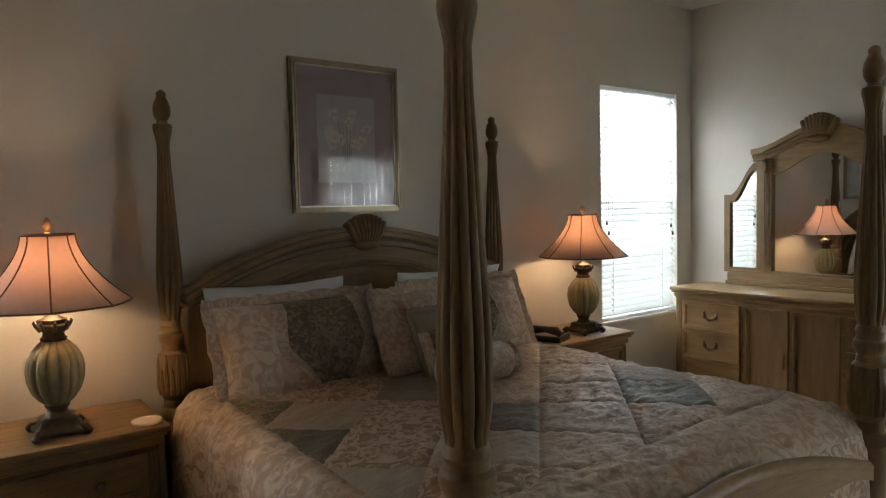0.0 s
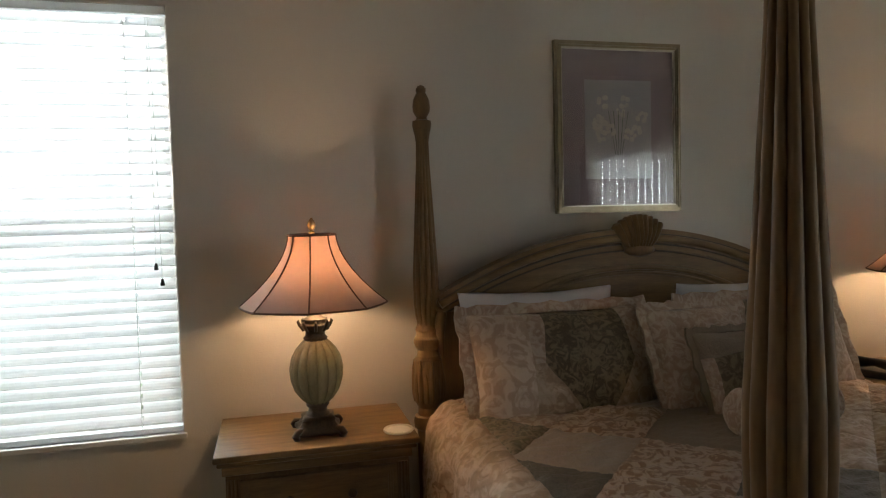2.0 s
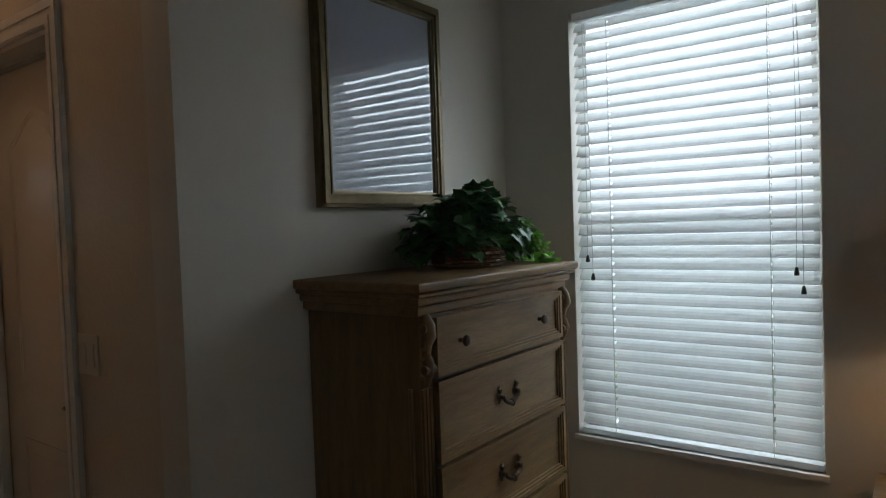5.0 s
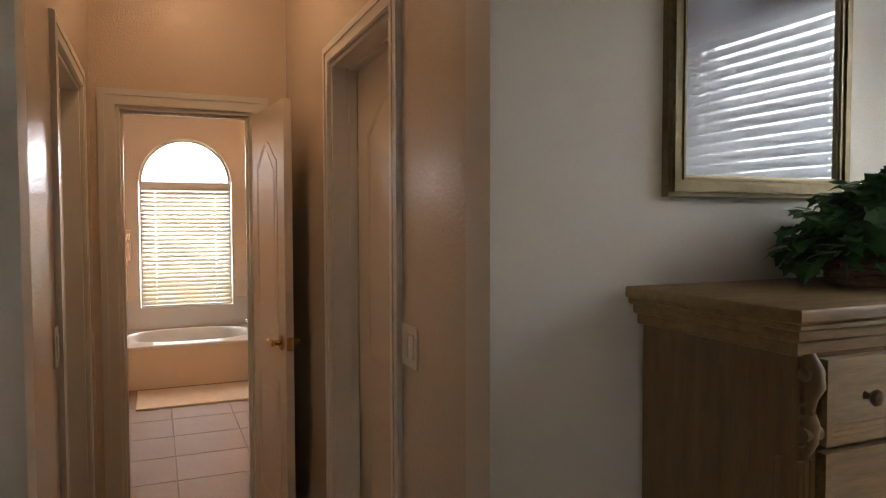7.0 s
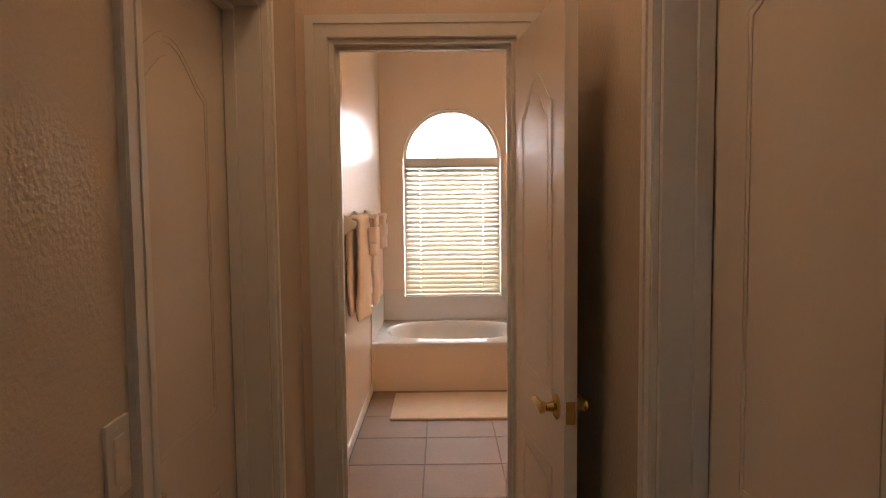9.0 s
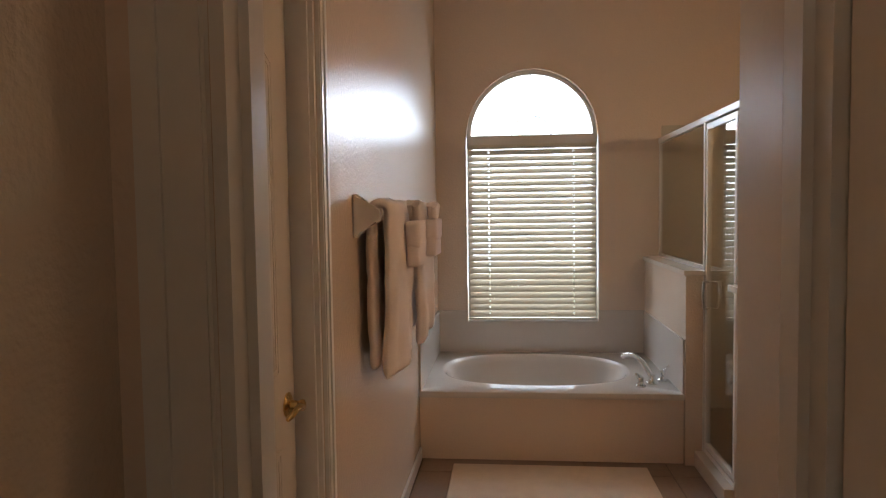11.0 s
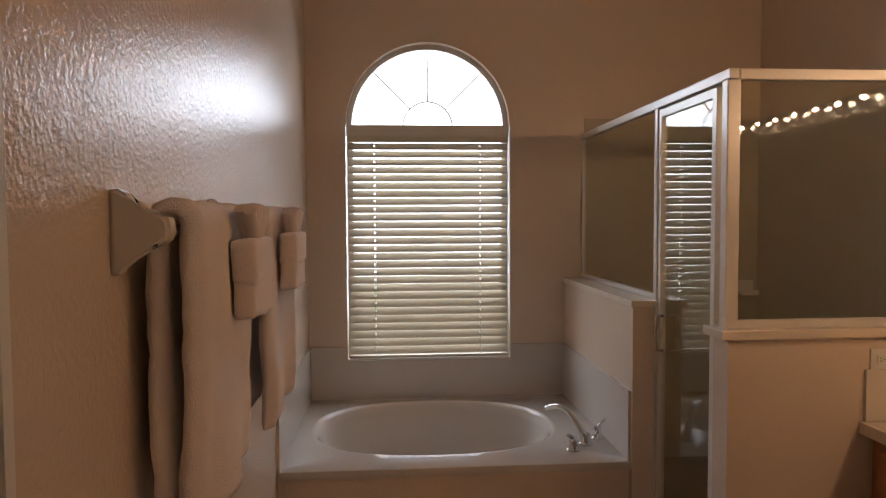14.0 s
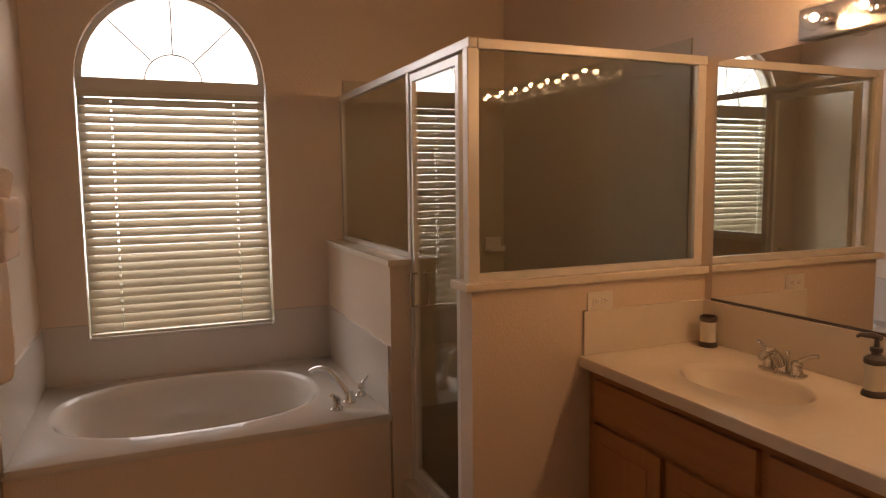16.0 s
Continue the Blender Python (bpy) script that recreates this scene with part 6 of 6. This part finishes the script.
def towel(name, x0, x1, y, z_top, drop_front, drop_back, thick, label, folds=3, seed=0):
    """A thick folded towel hung over the rail: a padded cloth with round edges, swept up the front, over and down the back."""
    bm = bmesh.new()
    r = 0.016 + thick / 2
    arc = math.pi * r
    total = drop_front + arc + drop_back
    nv, nu = 64, 44
    rings = []
    for j in range(nv + 1):
        d = total * j / nv
        if d < drop_front:
            c, nrm, hang = Vector((0, y + r, z_top - (drop_front - d))), Vector((0, 1, 0)), 1 - d / drop_front
        elif d < drop_front + arc:
            a = (d - drop_front) / r
            nrm = Vector((0, math.cos(a), math.sin(a)))
            c, hang = Vector((0, y, z_top)) + r * nrm, 0.0
        else:
            c, nrm, hang = Vector((0, y - r, z_top - (d - drop_front - arc))), Vector((0, -1, 0)), (d - drop_front - arc) / drop_back
        front = d < drop_front + arc / 2
        end = min(d, total - d)
        fat = 0.35 + 0.65 * min(1.0, end / 0.02) ** 0.5
        ring = []
        for i in range(nu):
            a = 2 * math.pi * i / nu
            u = math.copysign(abs(math.cos(a)) ** 0.35, math.cos(a))
            v = math.copysign(abs(math.sin(a)) ** 0.8, math.sin(a))
            x = (x0 + x1) / 2 + (x1 - x0) / 2 * u * (1 - 0.05 * hang + 0.03 * noise.noise(Vector((c.z * 6, seed, 1.0))))
            wave = (0.006 + 0.014 * hang) * math.sin(u * math.pi * folds + seed + c.z * 2.0) if front else 0.0
            lump = 0.010 * noise.noise(Vector((x * 9 + seed, c.z * 7, 3.0))) + 0.005 * noise.noise(Vector((x * 26, c.z * 22, seed)))
            # the near edge swells where the cloth is folded back on itself
            roll = 0.010 * math.exp(-((abs(u) - 0.88) / 0.12) ** 2)
            p = c + nrm * ((thick / 2 * fat + roll) * v + wave + lump * (0.4 + 0.6 * abs(v)))
            p.x = x
            if d in (0, total):
                p.z += 0.01 * noise.noise(Vector((x * 8, seed, 5)))
            ring.append(bm.verts.new(p))
        rings.append(ring)
    for a, b in zip(rings, rings[1:]):
        for i in range(nu):
            bm.faces.new((a[i], a[(i + 1) % nu], b[(i + 1) % nu], b[i]))
    bm.faces.new(rings[0][::-1])
    bm.faces.new(rings[-1])
    ob = part(name, bm, M_TERRY, None, "", True, 80)
    return tagged(ob, label, "towel", "towels on the bar")


RY_ = BATH_S + 0.078
towel("bath_towel", -3.905, -4.39, RY_, 1.405, 0.57, 0.54, 0.034, "thick cream bath towel hung over the bar", 1.1, 0.4)
towel("bath_towel", -4.56, -5.02, RY_, 1.405, 0.58, 0.55, 0.034, "thick cream bath towel hung over the bar", 1.1, 1.9)


def pad(w, d, z0, z1, y, seed, parent, name):
    """A soft terry fold: a rounded pad with lumps."""
    bm = soft_box(-w / 2, w / 2, y, y + d, z0, z1, d * 0.42, 4)
    bmesh.ops.subdivide_edges(bm, edges=[e for e in bm.edges if e.calc_length() > 0.05], cuts=4, use_grid_fill=True)
    for v in bm.verts:
        v.co += 0.007 * noise.noise_vector(v.co * 16 + Vector((seed, 0, 0)))
    return part(name, bm, M_TERRY, parent, "", True, 80)


def fan_towel(place, label, seed):
    """A washcloth folded like a fan and banded by a rolled hand towel."""
    ob = thing("hand_towel", place, label, "towel", "towels on the bar")
    pad(0.205, 0.050, -0.175, -0.015, 0.0, seed, ob, "pocket")
    pad(0.212, 0.058, -0.098, 0.0, -0.003, seed + 3, ob, "band")
    for k in range(9):
        a = radians(-26 + 6.5 * k)
        pts = [(0.035 * math.sin(a), 0.024 + 0.004 * (-1) ** k, -0.03), (0.095 * math.sin(a), 0.024 + 0.008 * (-1) ** k, 0.03), (0.19 * math.sin(a), 0.024 + 0.012 * (-1) ** k, 0.078 - 0.004 * abs(k - 4))]
        part("fan_fold", tube(pts, [0.013, 0.017, 0.014], 10), M_TERRY, ob, smooth=True)
    return ob


fan_towel((-4.23, RY_ + 0.055, 1.375), "cream hand towel and fan-folded washcloth over towel", 1)
fan_towel((-4.85, RY_ + 0.055, 1.375), "cream hand towel and fan-folded washcloth over towel", 8)

# bath mat
bm = soft_box(-5.30, -4.665, -2.31, -1.265, 0.0, 0.018, 0.008, 3)
tagged(part("bath_mat", bm, M_MATCLOTH, None, "", True), "cream tufted bath mat on tiled floor", "mat")

# vanity
VX0, VX1, VZ = -4.765, BATH_E, 0.74
van = thing("vanity_cabinet", (0, 0, 0), "honey-oak vanity cabinet with raised-panel doors", "cabinet")
part("carcase", soft_box(VX0, VX1, -0.455, BATH_N, 0.09, 0.58, 0.003), M_OAK_H, van)
part("front_rail", soft_box(VX0, VX1, -0.455, -0.435, 0.5805, VZ - 0.0305, 0.002), M_OAK_H, van)
part("toe_kick", boxes((VX0, VX1, -0.39, -0.37, 0, 0.09)), M_OAK_H, van)
x = VX0 + 0.05
while x < VX1 - 0.2:
    w = 0.37
    d = part("door", soft_box(x, x + w, -0.475, -0.4555, 0.13, 0.49, 0.004), M_OAK, van)
    out = panel_outline(x + 0.05, x + w - 0.05, 0.18, 0.44, 0)
    part("raised_panel", extrude_outline(inset(out, 0.012), "y", -0.472, -0.479), M_OAK, d)
    bm = ribbon(inset(out, 0.010), out, "y", -0.4755, -0.4765, None, True)
    part("panel_groove", bm, M_OAK, d)
    x += w + 0.03
for a, b in ((VX0 + 0.05, VX0 + 0.80), (VX0 + 0.84, VX0 + 1.22), (VX0 + 1.26, VX0 + 2.0)):
    part("drawer_front", soft_box(a, b, -0.475, -0.4555, 0.525, 0.66, 0.005), M_OAK_H, van)

top = thing("bathroom_countertop", (0, 0, 0), "cream cultured-marble vanity top with moulded basin", "countertop")
bm = bmesh.new()
BXC, BYC, BRX, BRY = -4.265, -0.205, 0.235, 0.155
n = 48
ov2 = [(BXC + BRX * math.cos(2 * math.pi * i / n), BYC + BRY * math.sin(2 * math.pi * i / n)) for i in range(n)]
YF = -0.50


def slab_edge(px, py):
    dx, dy = px - BXC, py - BYC
    lim_x = (BXC + 0.44 if dx > 0 else VX0) - BXC
    lim_y = (BATH_N if dy > 0 else YF) - BYC
    k = min(lim_x / dx if abs(dx) > 1e-6 else 1e9, lim_y / dy if abs(dy) > 1e-6 else 1e9)
    return BXC + dx * k, BYC + dy * k


def bowl_ring(k, z):
    return [bm.verts.new((BXC + (px - BXC) * k, BYC + (py - BYC) * k, z)) for px, py in ov2]


brim = [slab_edge(*p) for p in ov2]
for cx_, cy_ in ((VX0, YF), (VX0, BATH_N), (BXC + 0.44, YF), (BXC + 0.44, BATH_N)):
    near = min(range(n), key=lambda q: (brim[q][0] - cx_) ** 2 + (brim[q][1] - cy_) ** 2)
    brim[near] = (cx_, cy_)
rr = [[bm.verts.new((*p, VZ)) for p in brim], bowl_ring(1.04, VZ), bowl_ring(1.0, VZ - 0.004), bowl_ring(0.95, VZ - 0.02), bowl_ring(0.85, VZ - 0.07), bowl_ring(0.6, VZ - 0.115), bowl_ring(0.25, VZ - 0.13), bowl_ring(0.08, VZ - 0.131)]
for a, b in zip(rr, rr[1:]):
    for i in range(n):
        bm.faces.new((a[i], a[(i + 1) % n], b[(i + 1) % n], b[i]))
part("basin", bm, M_MARBLE, top, "oval basin moulded in the top", True, 40)
part("slab", boxes((BXC + 0.44, VX1, YF + 0.01, BATH_N, VZ - 0.03, VZ)), M_MARBLE, top)
part("front_edge", soft_box(VX0, VX1, YF - 0.006, YF + 0.022, VZ - 0.042, VZ + 0.0008, 0.010, 4), M_MARBLE, top, smooth=True)
part("backsplash", soft_box(VX0 + 0.013, VX1, BATH_N - 0.02, BATH_N, VZ + 0.0005, 0.912, 0.003), M_MARBLE, top)
part("side_splash", soft_box(VX0 - 0.0, VX0 + 0.012, YF + 0.01, BATH_N, VZ + 0.0005, 0.912, 0.003), M_MARBLE, top)
part("drain", lathe([(0, 0.022), (0.004, 0.02), (0.006, 0.008)], 18, (BXC, BYC), z0=VZ - 0.132), M_CHROME, top, "chrome drain", True)
tap = roman_faucet((BXC - 0.01, -0.015, VZ), 0, "polished chrome basin faucet with two levers", 0.055, 0.105, 0.065, "basin_faucet")
part("deck_plate", soft_box(-0.08, 0.08, -0.027, 0.027, 0, 0.012, 0.006, 3), M_CHROME, tap, smooth=True)
part("lift_rod", lathe([(0, 0.003), (0.06, 0.003), (0.064, 0.008), (0.074, 0.008), (0.078, 0.003)], 12, (0, 0.022)), M_CHROME, tap, smooth=True)


def canister(name, place, label, pump):
    ob = thing(name, place, label, "soap dispenser" if pump else "tumbler", "vanity accessories")
    part("foot_band", lathe([(0, 0.036), (0.006, 0.037), (0.016, 0.033), (0.02, 0.030)], 28), M_PEWTER, ob, "dark pewter foot band", True)
    part("body", lathe([(0.019, 0.030), (0.05, 0.029), (0.10, 0.030)], 28), M_CREAM_PLASTIC, ob, "cream glazed body", True)
    bm = lathe([(0.10, 0.031), (0.104, 0.034), (0.118, 0.034), (0.122, 0.031), (0.1225, 0.027), (0.11, 0.026)] if not pump else [(0.10, 0.031), (0.104, 0.034), (0.116, 0.033), (0.124, 0.024), (0.128, 0.014), (0.134, 0.014), (0.138, 0.018), (0.150, 0.018), (0.153, 0.008), (0.178, 0.007)], 24)
    part("rim_band", bm, M_PEWTER, ob, "dark pewter rim band", True)
    if pump:
        part("pump", tube([(0.012, 0, 0.180), (-0.01, 0, 0.184), (-0.05, -0.004, 0.180), (-0.06, -0.005, 0.172)], [0.009, 0.010, 0.007, 0.005], 10), M_PEWTER, ob, "dark pewter pump spout", True)
    return ob


canister("tumbler", (-4.672, 0.042, VZ + 0.001), "cream tumbler with pewter bands on vanity", False)
canister("soap_dispenser", (-3.985, 0.03, VZ + 0.001), "cream soap pump with pewter bands on vanity", True)

wm = thing("wall_mirror", (0, 0, 0), "large frameless mirror above the vanity", "mirror")
part("mirror_glass", boxes((-4.722, VX1 - 0.02, BATH_N - 0.006, BATH_N - 0.001, 0.915, 1.860)), M_MIRROR, wm, "silvered mirror glass")
part("bottom_channel", soft_box(-4.722, VX1 - 0.02, BATH_N - 0.010, BATH_N, 0.912, 0.922, 0.001), M_PEWTER, wm)
light_bar = thing("vanity_light", (0, 0, 0), "chrome strip light with lit round bulbs", "lamp")
part("back_plate", soft_box(-4.335, -3.02, BATH_N - 0.045, BATH_N, 1.864, 1.965, 0.006), M_STRIP, light_bar, "bright satin chrome strip")
for i in range(8):
    x = -4.222 + 0.165 * i
    part("socket", lathe([(0, 0.022), (0.02, 0.022), (0.024, 0.016)], 16, turn=pose(x, BATH_N - 0.045, 1.912, 90)), M_CHROME, light_bar, smooth=True)
    globe = part("bulb", lathe([(0, 0.014), (0.012, 0.016), (0.025, 0.032), (0.045, 0.041), (0.065, 0.040), (0.085, 0.026), (0.093, 0.006)], 20, turn=pose(x, BATH_N - 0.066, 1.912, 90)), M_GLOBE, light_bar, "lit clear globe bulb", True)
    globe.visible_shadow = False
    part("filament", lathe([(0.032, 0.003), (0.038, 0.010), (0.048, 0.0145), (0.058, 0.010), (0.064, 0.003)], 10, turn=pose(x, BATH_N - 0.066, 1.912, 90)), M_FILAMENT, globe, "glowing filament", True)
for i in range(8):
    bulb_light("vanity_lamp_light", (-4.222 + 0.165 * i, BATH_N - 0.178, 1.912), POWER_VANITY, (1.0, 0.60, 0.29), 0.010)

# warm fill light added on the hall's ceiling, out of view, to brighten the walls
hall_fill = thing("hall_fill_fixture", (-1.35, -1.955, H), "unseen dome light added to brighten the hall", "lamp")
part("pan", lathe([(-0.02, 0.155), (-0.004, 0.16), (0.0, 0.15)], 32), M_BRASS, hall_fill, "brass pan of the added hall light", True)
part("dome", lathe([(-0.085, 0.02), (-0.08, 0.06), (-0.065, 0.105), (-0.045, 0.132), (-0.02, 0.145)], 32), M_DOME, hall_fill, "glowing dome of the added hall light", True)
bulb_light("hall_fill_light", (-1.35, -1.955, H - 0.16), POWER_HALL_FILL, (1.0, 0.61, 0.34), 0.12)

# floor tiles, laid last
TS = 0.45
mesh = None
for i in range(-2, 9):
    for j in range(-3, 6):
        x0, y0 = -3.42 - TS * i, -2.045 + TS * j
        a0, a1 = max(x0 + 0.003, TX - 0.012), min(x0 + TS - 0.003, -2.38)
        b0, b1 = max(y0 + 0.003, BATH_S + 0.001), min(y0 + TS - 0.003, BATH_N)
        if a1 - a0 < 0.02 or b1 - b0 < 0.02:
            continue
        part("tile", soft_box(a0, a1, b0, b1, -0.005, 0.0, 0.002, 1), M_TILE, bath_floor)
